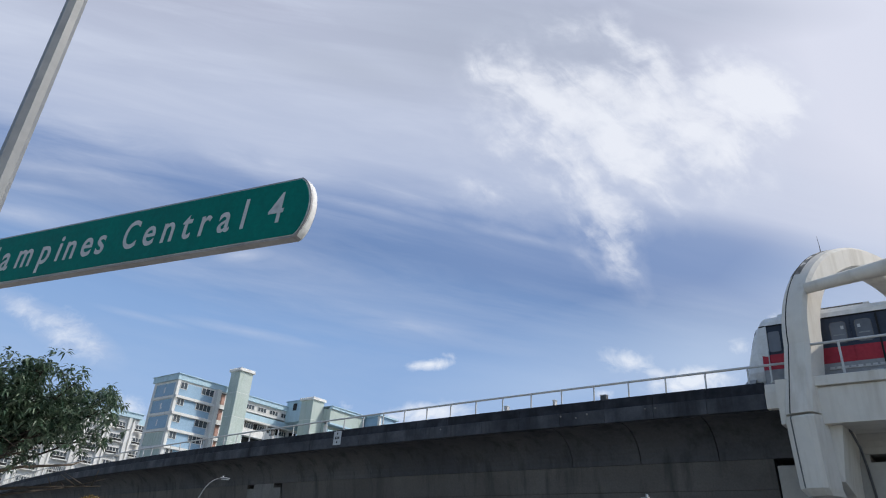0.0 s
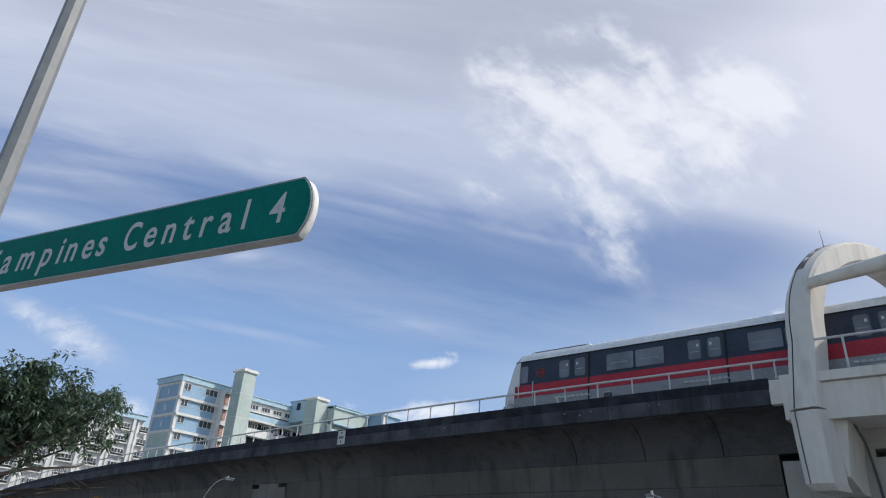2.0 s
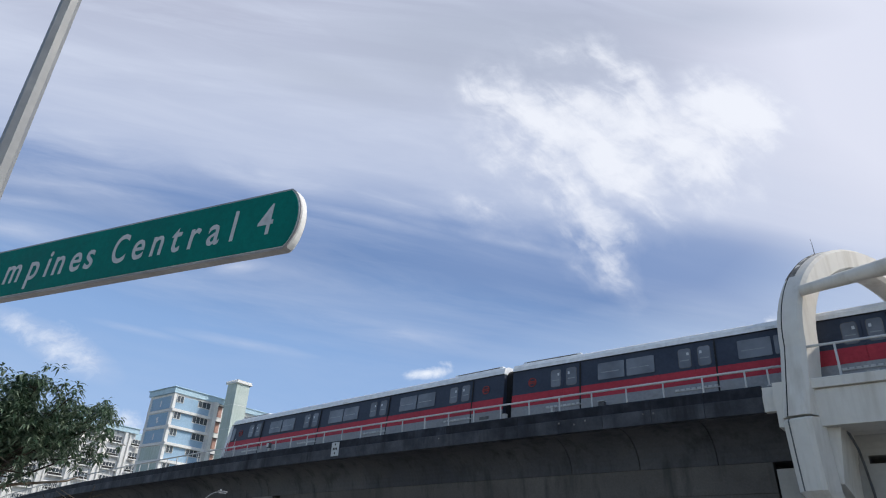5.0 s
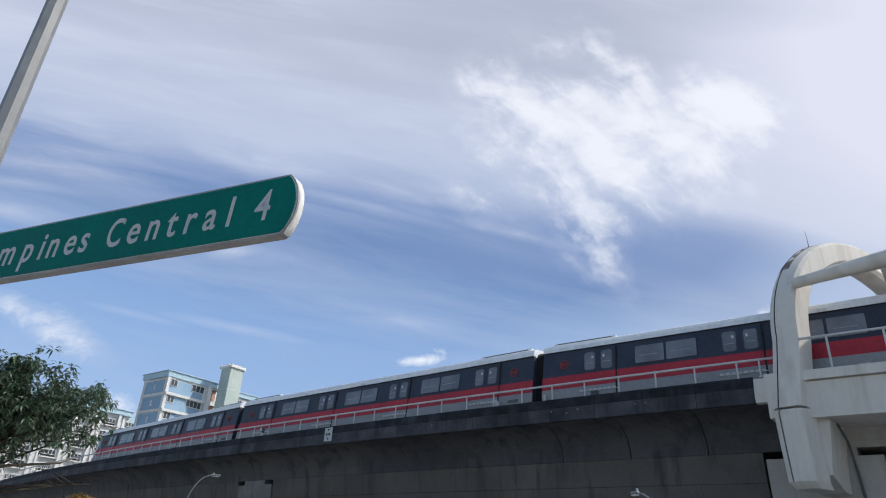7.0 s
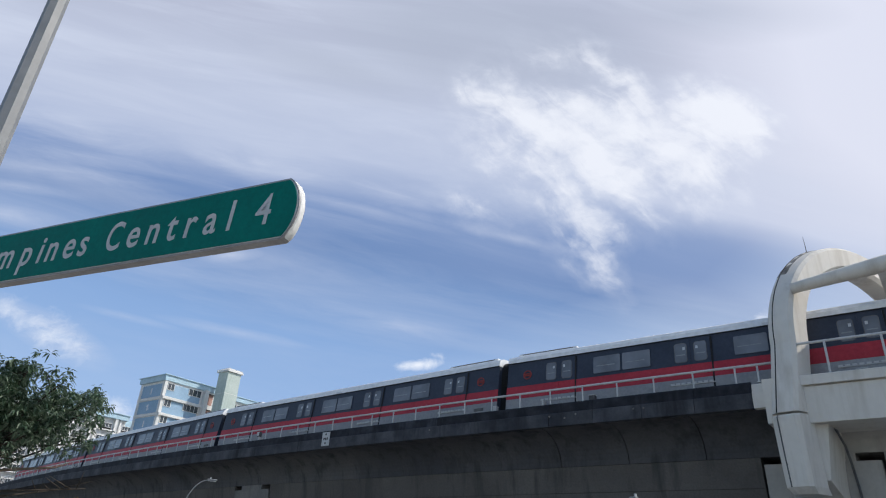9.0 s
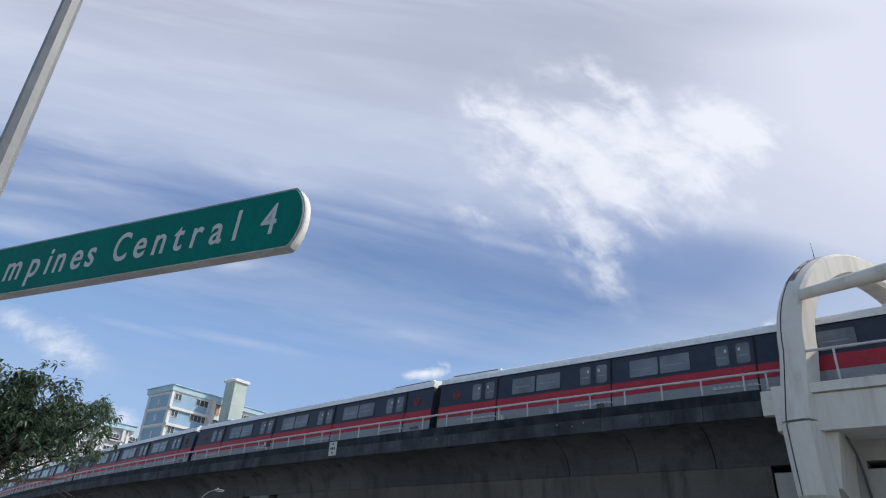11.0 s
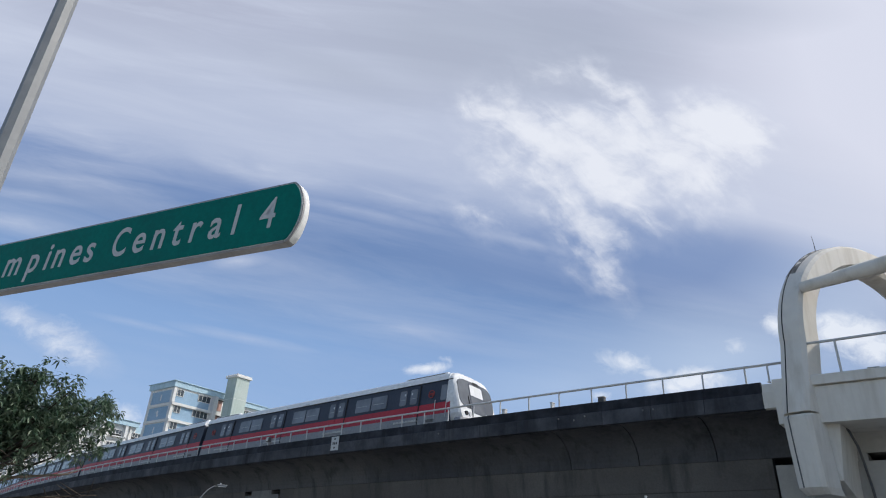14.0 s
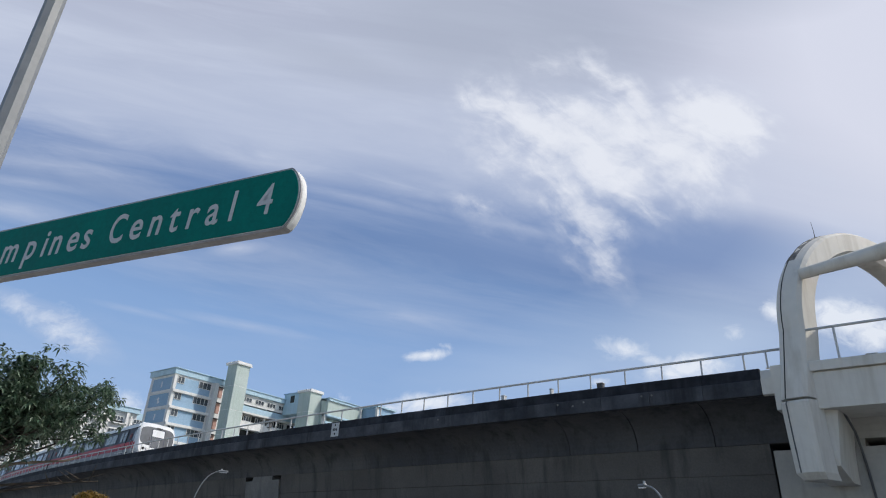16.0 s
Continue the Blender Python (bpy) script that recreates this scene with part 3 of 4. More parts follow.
part("drain_pipe", tube(bmesh.new(), [arc(2.85, 0.0, 6.76), arc(2.75, 0.1, 6.66), arc(2.62, 0.4, 6.2), arc(2.6, 0.85, 5.75), arc(2.54, 0.98, 5.0), arc(2.46, 1.12, 3.2), arc(2.42, 1.12, 0.0)], 0.04, 10), M_UNDER, station, "dark grey drain pipe", smooth=True)

ALPHA = radians(65)
ALONG, SIDE = Vector((math.cos(ALPHA), math.sin(ALPHA), 0)), Vector((math.sin(ALPHA), -math.cos(ALPHA), 0))
FOOT = Vector((-3.78, 24.28, 0))
HA, HB, HZ = 5.48, 5.0, 9.50


def hoop_frame(q):
    """Middle of the arch's outer face and the outward way: q < 0 is metres below the spring, 0..pi along the bow, then down the far leg."""
    if q <= 0:
        return FOOT + ALONG * (0.22 * q) + Vector((0, 0, HZ + q)), -ALONG
    if q <= math.pi:
        c = FOOT + ALONG * (HA * (1 - math.cos(q))) + Vector((0, 0, HZ + HB * math.sin(q)))
        return c, (-ALONG * (math.cos(q) / HA) + Vector((0, 0, math.sin(q) / HB))).normalized()
    return FOOT + ALONG * (2 * HA) + Vector((0, 0, HZ - (q - math.pi))), ALONG


# across the section: sideways and inwards of the outer face, with a shallow ridge and chamfers
SECTION = [(-0.50, 0.16), (-0.40, 0.08), (-0.20, 0.0), (0.34, 0.10), (0.46, 0.22), (0.46, 0.90), (0.30, 1.0), (-0.36, 1.0), (-0.50, 0.88)]


def hoop_section(q):
    c, out = hoop_frame(q)
    return [c + SIDE * a - out * b for a, b in SECTION]


qs = [-2.45, -1.6, -0.8] + [math.pi * i / 40 for i in range(41)] + [math.pi + 0.7, math.pi + 2.2]
part("portal_arch", loft(bmesh.new(), [hoop_section(q) for q in qs]), M_WHITE, station)
bm = bmesh.new()
loft(bm, [[c + SIDE * a - out * b for a, b in ((-0.235, 0.02), (-0.225, -0.008), (-0.190, -0.008), (-0.18, 0.02))] for c, out in (hoop_frame(q) for q in [-2.45, -1.2] + [math.pi * i / 40 for i in range(19)])])
part("drain_strip", bm, M_BLACK, station)
bm = bmesh.new()
loft(bm, [[c + SIDE * a - out * b for a, b in ((-0.46, 0.18), (-0.41, 0.075), (-0.22, -0.006), (0.02, 0.03), (0.0, 0.12))] for c, out in (hoop_frame(math.pi * q) for q in (0.20, 0.23, 0.27, 0.31, 0.35, 0.39))])
part("stain_patch", bm, M_STAIN, station, "blackened weathered paint near the crown")
# lower leg, tapering back under the kink
zs = [(6.98, -0.50, 1.0), (6.9, -0.56, 1.0), (5.8, -0.50, 0.98), (4.75, -0.42, 0.95), (4.55, -0.2, 0.8)]
bm = bmesh.new()
loft(bm, [[FOOT + ALONG * (back + b) + SIDE * a * w + Vector((0, 0, z)) for a, b in SECTION] for z, back, w in zs])
part("leg_foot", bm, M_WHITE, station)
part("drain_strip", loft(bmesh.new(), [[FOOT + ALONG * (back - 0.012 + b) + SIDE * a * w + Vector((0, 0, z)) for a, b in ((-0.225, 0.03), (-0.215, -0.008), (-0.185, -0.008), (-0.175, 0.03))] for z, back, w in zs[:4]]), M_UNDER, station)
bm = bmesh.new()
loft(bm, [[arc(3.58, -0.95, 6.73), arc(2.86, -0.70, 6.73), arc(2.70, 1.04, 6.73), arc(3.70, 1.04, 6.73)],
          [arc(3.58, -0.75, 5.0), arc(3.08, -0.75, 5.0), arc(2.85, 1.04, 5.0), arc(3.75, 1.04, 5.0)],
          [arc(3.75, 0.35, 4.6), arc(2.95, 0.35, 4.6), arc(2.85, 1.04, 4.6), arc(3.75, 1.04, 4.6)]])
part("corbel", bm, M_WHITE, station)
bm = bmesh.new()
tube(bm, [(-3.15, 24.52, 11.50), (-2.45, 24.46, 11.56), (-0.27, 24.28, 11.72), (1.5, 24.15, 11.84), (12, 23.4, 12.3)], [0.19, 0.21, 0.29, 0.31, 0.31], 20)
part("roof_tube", bm, M_WHITE, station, smooth=True)
bm = bmesh.new()
low = [(24.5 + 11.5 * k / 12, 11.88 + 1.05 * math.sin(math.pi * k / 12)) for k in range(13)]
loft(bm, [[Vector((x, y, z)) for y, z in low] + [Vector((x, y, z + 0.16)) for y, z in reversed(low)] for x in (-0.55, 6, 14)])
part("canopy", bm, M_WHITE, station)
bm = tube(bmesh.new(), [(0, 0, -0.05), (0, 0, 0.3), (-0.03, 0, 0.72)], [0.018, 0.012, 0.006], 6)
qm = math.pi * 0.36
cm, om = hoop_frame(qm)
mast = tagged(part("lightning_rod", bm, M_UNDER, m=Matrix.Translation(cm + SIDE * -0.28)), "thin dark lightning rod on the portal arch", "lightning rod")

# railing along the station edge
rail2 = empty("platform_railing", arc_pose(3.2, -1.07, 8.26), "grey tube railing on white station fascia", "railing", kind="structure")
inv2 = rail2.matrix_basis.inverted()
part("top_rail", tube(bmesh.new(), [inv2 @ arc(3.28 - i * 1.5, -1.07, 9.38) for i in range(18)], 0.045, 10), M_GALV, rail2, smooth=True)
for i in range(14):
    part("post", tube(bmesh.new(), [(0, 0, -0.02), (0, 0, 1.12)], 0.038, 8), M_GALV, rail2, m=inv2 @ arc_pose(2.45 - i * 1.62, -1.07, 8.26))
# ---- train ----
CAR_L, TOP = 23.0, 3.33


def y_side(z):
    return 1.6 - 0.05 * max(0.0, z - 1.3)


def slab(bm, x0, x1, z0, z1, out0, out1, sgn):
    """A plate on the car's side between two heights, following its lean."""
    pts = []
    for x in (x0, x1):
        pts.append([Vector((x, sgn * (y_side(z) + o), z)) for z, o in ((z0, out0), (z1, out0), (z1, out1), (z0, out1))])
    return loft(bm, pts)


def rounded_pane(x0, x1, z0, z1, out, sgn, r=0.09):
    bm = bmesh.new()
    pts = []
    for cx, cz, a0 in ((x1 - r, z1 - r, 0), (x0 + r, z1 - r, 90), (x0 + r, z0 + r, 180), (x1 - r, z0 + r, 270)):
        pts += [(cx + r * math.cos(radians(a0 + k * 30)), cz + r * math.sin(radians(a0 + k * 30))) for k in range(4)]
    return loft(bm, [[Vector((x, sgn * (y_side(z) + o), z)) for x, z in pts] for o in (-0.01, out)])


def roof_profile(x, drop=0.0):
    p = [(1.515, TOP - 0.02), (1.505, TOP + 0.16), (1.43, TOP + 0.30), (1.20, TOP + 0.41), (0.6, TOP + 0.49), (0, TOP + 0.51)]
    p = p + [(-a, b) for a, b in reversed(p[:-1])]
    return [Vector((x, a, b - drop)) for a, b in p]


def carriage(cab=0):
    """One metro car, x along the track; cab: -1 or 1 for the end that carries a driver's front."""
    car = empty("metro_car", pose(0, 0, 0), "metro car, black upper side, red stripe, grey skirt, white roof", "train car", "cars of one train")
    xa, xb = -11.25, 11.25
    if cab < 0:
        xa = -11.52
    if cab > 0:
        xb = 11.52
    part("body", loft(bmesh.new(), [[Vector((x, sg * (y_side(z) - 0.02), z)) for sg, z in ((-1, 0.95), (-1, 1.3), (-1, TOP), (1, TOP), (1, 1.3), (1, 0.95))] for x in (xa, xb)]), M_TRAINBLACK, car)
    part("roof", loft(bmesh.new(), [roof_profile(x, d) for x, d in ((max(xa, -11.3), 0.02), (xa + 0.5, 0), (xb - 0.5, 0), (min(xb, 11.3), 0.02))]), M_TRAINROOF, car, "off-white roof", smooth=False)
    for sg in (-1, 1):
        part("skirt", slab(bmesh.new(), xa, xb, 0.93, 1.58, -0.01, 0.012, sg), M_TRAINGREY, car, "grey lower panel")
        part("stripe", slab(bmesh.new(), xa, xb, 1.583, 2.15, -0.01, 0.012, sg), M_TRAINRED, car, "red stripe")
        part("gutter", slab(bmesh.new(), xa, xb, TOP - 0.05, TOP - 0.02, -0.01, 0.03, sg), M_BLACK, car)
        for cx in (-8.6, -2.87, 2.87, 8.6):
            for a, b in ((-0.76, -0.005), (0.005, 0.76)):
                bm = slab(bmesh.new(), cx + a, cx + b, 2.154, TOP - 0.12, 0.0, 0.022, sg)
                leaf = part("door", bm, M_TRAINBLACK, car)
                part("red_band", slab(bmesh.new(), cx + a, cx + b, 1.586, 2.15, 0.012, 0.026, sg), M_TRAINRED, leaf)
                part("lower_panel", slab(bmesh.new(), cx + a, cx + b, 1.0, 1.58, 0.012, 0.026, sg), M_TRAINGREY, leaf)
                mid = cx + (a + b) / 2
                part("door_rim", rounded_pane(mid - 0.255, mid + 0.255, 2.26, 3.08, 0.028, sg, 0.11), M_UNDER, leaf)
                part("door_window", rounded_pane(mid - 0.23, mid + 0.23, 2.285, 3.055, 0.034, sg), M_GLASS, leaf)
                st = mid + (0.13 if a < -0.1 else -0.13)
                part("sticker", slab(bmesh.new(), st - 0.045, st + 0.045, 2.78, 2.90, 0.03, 0.037, sg), M_SIGNWHITE, leaf)
                # bar on the glass, painted as light seen through the car
                part("see_through_light", slab(bmesh.new(), mid - 0.17, mid + 0.17, 2.56, 2.60, 0.03, 0.036, sg), M_PANELIGHT, leaf)
            part("door_post", slab(bmesh.new(), cx + 0.77, cx + 0.83, 0.97, TOP - 0.1, 0.0, 0.03, sg), M_BLACK, car)
            bm = bmesh.new()
            for k in range(8):
                slab(bm, cx - 0.84 + k * 0.21, cx - 0.84 + k * 0.21 + 0.14, 1.37, 1.43, 0.0, 0.06, sg)
            slab(bm, cx - 0.85, cx + 0.85, 1.34, 1.37, 0.0, 0.05, sg)
            part("sill", bm, M_GALV, car)
        for cx in (-5.73, 0.0, 5.73):
            for a, b in ((-1.24, -0.05), (0.05, 1.24)):
                pane = part("window", rounded_pane(cx + a, cx + b, 2.30, 3.04, 0.018, sg, 0.05), M_GLASS, car)
                # same painted line of see-through light, laid on the outside of the pane
                part("see_through_light", slab(bmesh.new(), cx + a + 0.12, cx + a + 0.95, 2.60, 2.635, 0.01, 0.021, sg), M_PANELIGHT, pane)
        for lx in (-10.2, 10.2):
            bm = bmesh.new()
            n = 20
            rings = [[Vector((lx + r * math.cos(2 * math.pi * k / n), sg * (y_side(2.66 + r * math.sin(2 * math.pi * k / n)) + o), 2.66 + r * math.sin(2 * math.pi * k / n))) for k in range(n)] for r, o in ((0.21, -0.01), (0.21, 0.012), (0.17, 0.012), (0.17, -0.01))]
            loft(bm, rings, True, False)
            for z in (2.62, 2.70):
                slab(bm, lx - 0.2, lx + 0.2, z - 0.025, z + 0.025, -0.01, 0.014, sg)
            part("emblem", bm, M_EMBLEM, car, "red ring emblem")
        part("gutter_bracket", slab(bmesh.new(), -0.16, 0.16, TOP - 0.02, TOP + 0.09, 0.0, 0.05, sg), M_TRAINWHITE, car)
        part("vent_grille", slab(bmesh.new(), 9.95, 10.5, 1.22, 1.36, 0.0, 0.02, sg), M_UNDER, car)
    for cx in (-9.4, 9.4):
        part("air_conditioner", box(bmesh.new(), cx - 1.5, cx + 1.5, -1.18, 1.18, TOP + 0.30, TOP + 0.52, 0.04), M_TRAINROOF, car)
        part("roof_grille", box(bmesh.new(), cx - 1.3, cx + 1.3, -1.19, 1.19, TOP + 0.45, TOP + 0.485), M_UNDER, car)
    part("underframe", box(bmesh.new(), -10.2, 10.2, -1.35, 1.35, 0.62, 0.94, 0.03), M_UNDER, car)
    for bx in (-7.6, 7.6):
        bm = box(bmesh.new(), bx - 1.6, bx + 1.6, -1.1, 1.1, 0.40, 0.62, 0.05)
        for wx in (-1.05, 1.05):
            for wy in (-0.72, 0.72):
                bmesh.ops.create_cone(bm, cap_ends=True, segments=20, radius1=0.41, radius2=0.41, depth=0.13, matrix=Matrix.Translation((bx + wx, wy, 0.87)) @ Matrix.Rotation(radians(90), 4, "X"))
        part("bogie", bm, M_UNDER, car)
    for e in (-1, 1):
        if e != cab:
            x0, x1 = sorted((e * 11.2, e * 11.49))
            bm = bmesh.new()
            secs = []
            for k in range(7):
                g = 0.0 if k % 2 else 0.07
                w, top = 1.30 - g, 3.62 - g
                secs.append([Vector((x0 + (x1 - x0) * k / 6, y, z)) for y, z in ((-w, 0.95), (-w, top - 0.42), (-w + 0.12, top - 0.16), (-w + 0.42, top), (w - 0.42, top), (w - 0.12, top - 0.16), (w, top - 0.42), (w, 0.95))])
            part("gangway", loft(bm, secs), M_BLACK, car, "black folded bellows between cars")
    if cab:
        cab_front(car, cab)
    return car


def cab_front(car, e):
    """The white mask with its dark windscreen, leaning back towards the roof."""
    def ring(x, w, z0, z1, dx):
        pts = []
        for k in range(20):
            q = 2 * math.pi * k / 20
            c, s_ = math.cos(q), math.sin(q)
            yy = w * math.copysign(abs(c) ** 0.45, c)
            zz = (z0 + z1) / 2 + (z1 - z0) / 2 * math.copysign(abs(s_) ** 0.5, s_)
            pts.append(Vector((e * (x - dx * (zz - 0.9)), yy, zz)))
        return pts
    part("mask", loft(bmesh.new(), [ring(11.28, 1.585, 0.9, TOP + 0.50, 0.0), ring(11.60, 1.58, 0.9, TOP + 0.48, 0.08), ring(11.95, 1.56, 0.92, TOP + 0.43, 0.18), ring(12.20, 1.51, 0.95, TOP + 0.33, 0.26), ring(12.32, 1.43, 1.0, TOP + 0.20, 0.28)]), M_TRAINWHITE, car, "white moulded cab front", smooth=False)
    part("windscreen", loft(bmesh.new(), [ring(12.20, 1.485, 1.88, TOP + 0.19, 0.28), ring(12.345, 1.38, 1.94, TOP + 0.14, 0.28)]), M_DOORGLASS, car, "dark tinted windscreen")

    def plate(y0, y1, z0, z1, o0, o1, cut=0.0):
        ring_ = [(y0, z0), (y1, z0), (y1, z1 - cut), (y1 - cut, z1), (y0 + cut, z1), (y0, z1 - cut)]
        return loft(bmesh.new(), [[Vector((e * (12.345 + o - 0.28 * (z - 0.9)), y, z)) for y, z in ring_] for o in (o0, o1)])
    part("end_door", plate(-0.50, 0.62, 1.50, 3.34, -0.03, 0.012, 0.06), M_TRAINBLACK, car, "dark middle door frame")
    part("destination_panel", plate(-0.44, 0.56, 2.70, 3.28, 0.0, 0.022, 0.05), M_TRAINWHITE, car, "white blind behind the windscreen")
    part("door_glass", plate(-0.44, 0.56, 1.80, 2.66, 0.0, 0.020), M_DOORGLASS, car, "grey tinted glass of the middle door")
    part("door_base", plate(-0.50, 0.62, 1.10, 1.76, -0.03, 0.022), M_TRAINWHITE, car)
    part("roof_lamp", plate(-0.12, 0.34, 3.37, 3.49, -0.06, 0.02, 0.03), M_BLACK, car, "small dark lamp over the windscreen")
    for y in (-1.0, -0.72, 0.72, 1.0):
        bm = bmesh.new()
        bmesh.ops.create_cone(bm, cap_ends=True, segments=16, radius1=0.12, radius2=0.10, depth=0.08, matrix=Matrix.Translation((e * 12.15, y, 1.62)) @ Matrix.Rotation(radians(90), 4, "Y"))
        part("headlight", bm, M_LAMPGLASS if abs(y) < 0.8 else M_BLACK, car, "round lamp")
    for sg in (-1, 1):
        x0, x1 = sorted((e * 10.60, e * 11.0))
        part("cab_window", rounded_pane(x0 + e * 0.25, x1 + e * 0.25, 2.25, 3.05, 0.02, sg, 0.08), M_GLASS, car)
        for gx in (10.55, 11.30):
            part("grab_bar", tube(bmesh.new(), [(e * gx, sg * 1.60, 1.35), (e * gx, sg * 1.63, 1.40), (e * gx, sg * 1.61, 2.25), (e * gx, sg * 1.57, 2.30)], 0.02, 6), M_GALV, car)
    part("valance", loft(bmesh.new(), [ring(11.9, 1.585, 0.88, 1.40, 0.16), ring(12.25, 1.50, 0.9, 1.40, 0.24), ring(12.36, 1.36, 0.95, 1.38, 0.28)]), M_TRAINGREY, car, "grey lower front")
    part("wiper", tube(bmesh.new(), [(e * 12.07, -0.62, 1.95), (e * 11.89, -0.66, 2.6)], 0.018, 6), M_BLACK, car)


CANT = Matrix.Rotation(radians(-3.0), 4, "X")   # the track leans into its curve


def train_front(t):
    """Metres along the track that the front car's leading end has reached."""
    return 4.91612 + 5.0356 * t + 0.0417397 * t ** 2 + 0.0956085 * t ** 3 - 0.00763046 * t ** 4 + 0.000194319 * t ** 5


cars = [carriage(-1)]
middle = carriage(0)
cars += [middle] + [copy_thing(middle, pose(0, 0, 0)) for _ in range(3)] + [carriage(1)]

# ---- street name sign ----
SIGN_TIP, SIGN_TURN = Vector((-1.731, 1.277, 2.876)), 13.38


def name_sign():
    m = Matrix.Translation(SIGN_TIP) @ Matrix.Rotation(radians(SIGN_TURN), 4, "Z")
    e = empty("street_name_sign", m, "green street name sign with white lettering and rounded white end", "street sign")
    h, left = 0.25, -2.06

    def outline(g, bulge):
        pts = [(left + g, -h + g), (0.012, -h + g)]
        pts += [(0.012 + bulge * math.cos(radians(a)) ** 1.5, -h / 2 + (h / 2 - g) * math.sin(radians(a))) for a in range(-80, 81, 10)]
        return pts + [(0.012, -g), (left + g, -g)]
    def sheet(g, bulge, y0, y1):
        return loft(bmesh.new(), [[Vector((x, y, z)) for x, z in outline(g, bulge)] for y in (y0, y1)])
    part("frame", sheet(0.0, 0.056, -0.004, 0.034), M_ALU, e, "grey aluminium frame")
    part("border", sheet(0.0065, 0.052, -0.0060, -0.0035), M_SIGNWHITE, e)
    part("panel", sheet(0.0095, 0.047, -0.0085, -0.0055), M_SIGNGREEN, e, "green reflective face")
    cap = bmesh.new()
    secs = []
    for y in (-0.002, 0.008, 0.030, 0.038):
        k = 0.070 if 0 < y < 0.035 else 0.062
        secs.append([Vector((0.006 + (k - 0.006) * math.cos(radians(a)) ** 1.1, y, -h / 2 + h / 2 * 0.985 * math.sin(radians(a)))) for a in range(-90, 91, 9)])
    part("end_cap", loft(cap, secs), M_SIGNCAP, e, "white plastic end cap", smooth=False)
    def letter(ch, x):
        c = bpy.data.curves.new("letter", "FONT")
        c.body, c.size, c.extrude, c.offset = ch, 0.180, 0.0006, 0.0010 if ch == "4" else 0.0020
        o = bpy.data.objects.new("letter", c)
        scene.collection.objects.link(o)
        me = bpy.data.meshes.new_from_object(o.evaluated_get(bpy.context.evaluated_depsgraph_get()))
        bpy.data.objects.remove(o)
        left_ = min(v.co.x for v in me.vertices)
        for v in me.vertices:
            v.co.x = (v.co.x - left_) * (0.68 if ch == "C" else 0.80) + 0.06 * v.co.y
        link("letter", me, M_SIGNWHITE, e, m=Matrix.Translation((x + 0.001, -0.0094, -0.180)) @ Matrix.Rotation(radians(90), 4, "X"))
    for ch, x in (("T", -1.745), ("a", -1.615), ("m", -1.505), ("p", -1.352), ("i", -1.243), ("n", -1.192), ("e", -1.092), ("s", -1.003),
                  ("C", -0.852), ("e", -0.737), ("n", -0.634), ("t", -0.536), ("r", -0.441), ("a", -0.350), ("l", -0.238), ("4", -0.118)):
        letter(ch, x)
    for x in (-1.94,):
        part("bracket", box(bmesh.new(), x - 0.06, x + 0.06, 0.033, 0.06, -0.22, -0.03, 0.006), M_ALU, e)
    return e


name_sign()
bm = bmesh.new()
bmesh.ops.create_cone(bm, cap_ends=True, segments=8, radius1=0.060, radius2=0.046, depth=6.5, matrix=Matrix.Translation((0, 0, 3.25)) @ Matrix.Rotation(radians(-16), 4, "Z"))
pole = empty("sign_pole", pose(-3.655, 0.852, 0), "grey octagonal painted steel pole beside the sign", "pole")
part("shaft", bm, M_POLE, pole)
part("base_plate", box(bmesh.new(), -0.16, 0.16, -0.16, 0.16, 0, 0.02, 0.004), M_GALV, pole)
part("top_cap", tube(bmesh.new(), [(0, 0, 6.48), (0, 0, 6.53)], [0.05, 0.03], 8), M_GALV, pole)

# ---- apartment blocks ----
ROOF_Z, STOREY = 28.86, 2.65


class Facade:
    """Builds on an upright wall: a runs along it, b up, c out of it."""
    def __init__(self, owner, origin, turn):
        self.m, self.owner = Matrix.Translation(origin) @ Matrix.Rotation(radians(turn), 4, "Z"), owner
        self.shared = {}

    def block(self, name, a0, a1, b0, b1, c0, c1, mat, parent=None, label=""):
        bm = box(bmesh.new(), a0, a1, -c1, -c0, b0, b1)
        return part(name, bm, mat, parent or self.owner, label, m=self.m)

    def window(self, a0, a1, b0, b1, leaves=3, c=0.0):
        key = (round(a1 - a0, 2), round(b1 - b0, 2), leaves)
        w, h = a1 - a0, b1 - b0
        if key not in self.shared:
            fr, gl = bmesh.new(), bmesh.new()
            for x0, x1, z0, z1 in ((0, w, 0, 0.07), (0, w, h - 0.07, h), (0, 0.07, 0.07, h - 0.07), (w - 0.07, w, 0.07, h - 0.07)):
                box(fr, x0, x1, -0.09, 0.0, z0, z1)
            for k in range(1, leaves):
                box(fr, w * k / leaves - 0.035, w * k / leaves + 0.035, -0.07, 0.0, 0.07, h - 0.07)
            box(gl, 0.05, w - 0.05, -0.03, 0.0, 0.05, h - 0.05)
            f = part("window", fr, M_CREAM, self.owner, m=self.m @ Matrix.Translation((a0, -c, b0)))
            p = part("pane", gl, M_PANE, f)
            self.shared[key] = (f.data, p.data)
        else:
            f = link("window", self.shared[key][0], M_CREAM, self.owner, m=self.m @ Matrix.Translation((a0, -c, b0)))
            link("pane", self.shared[key][1], M_PANE, f)


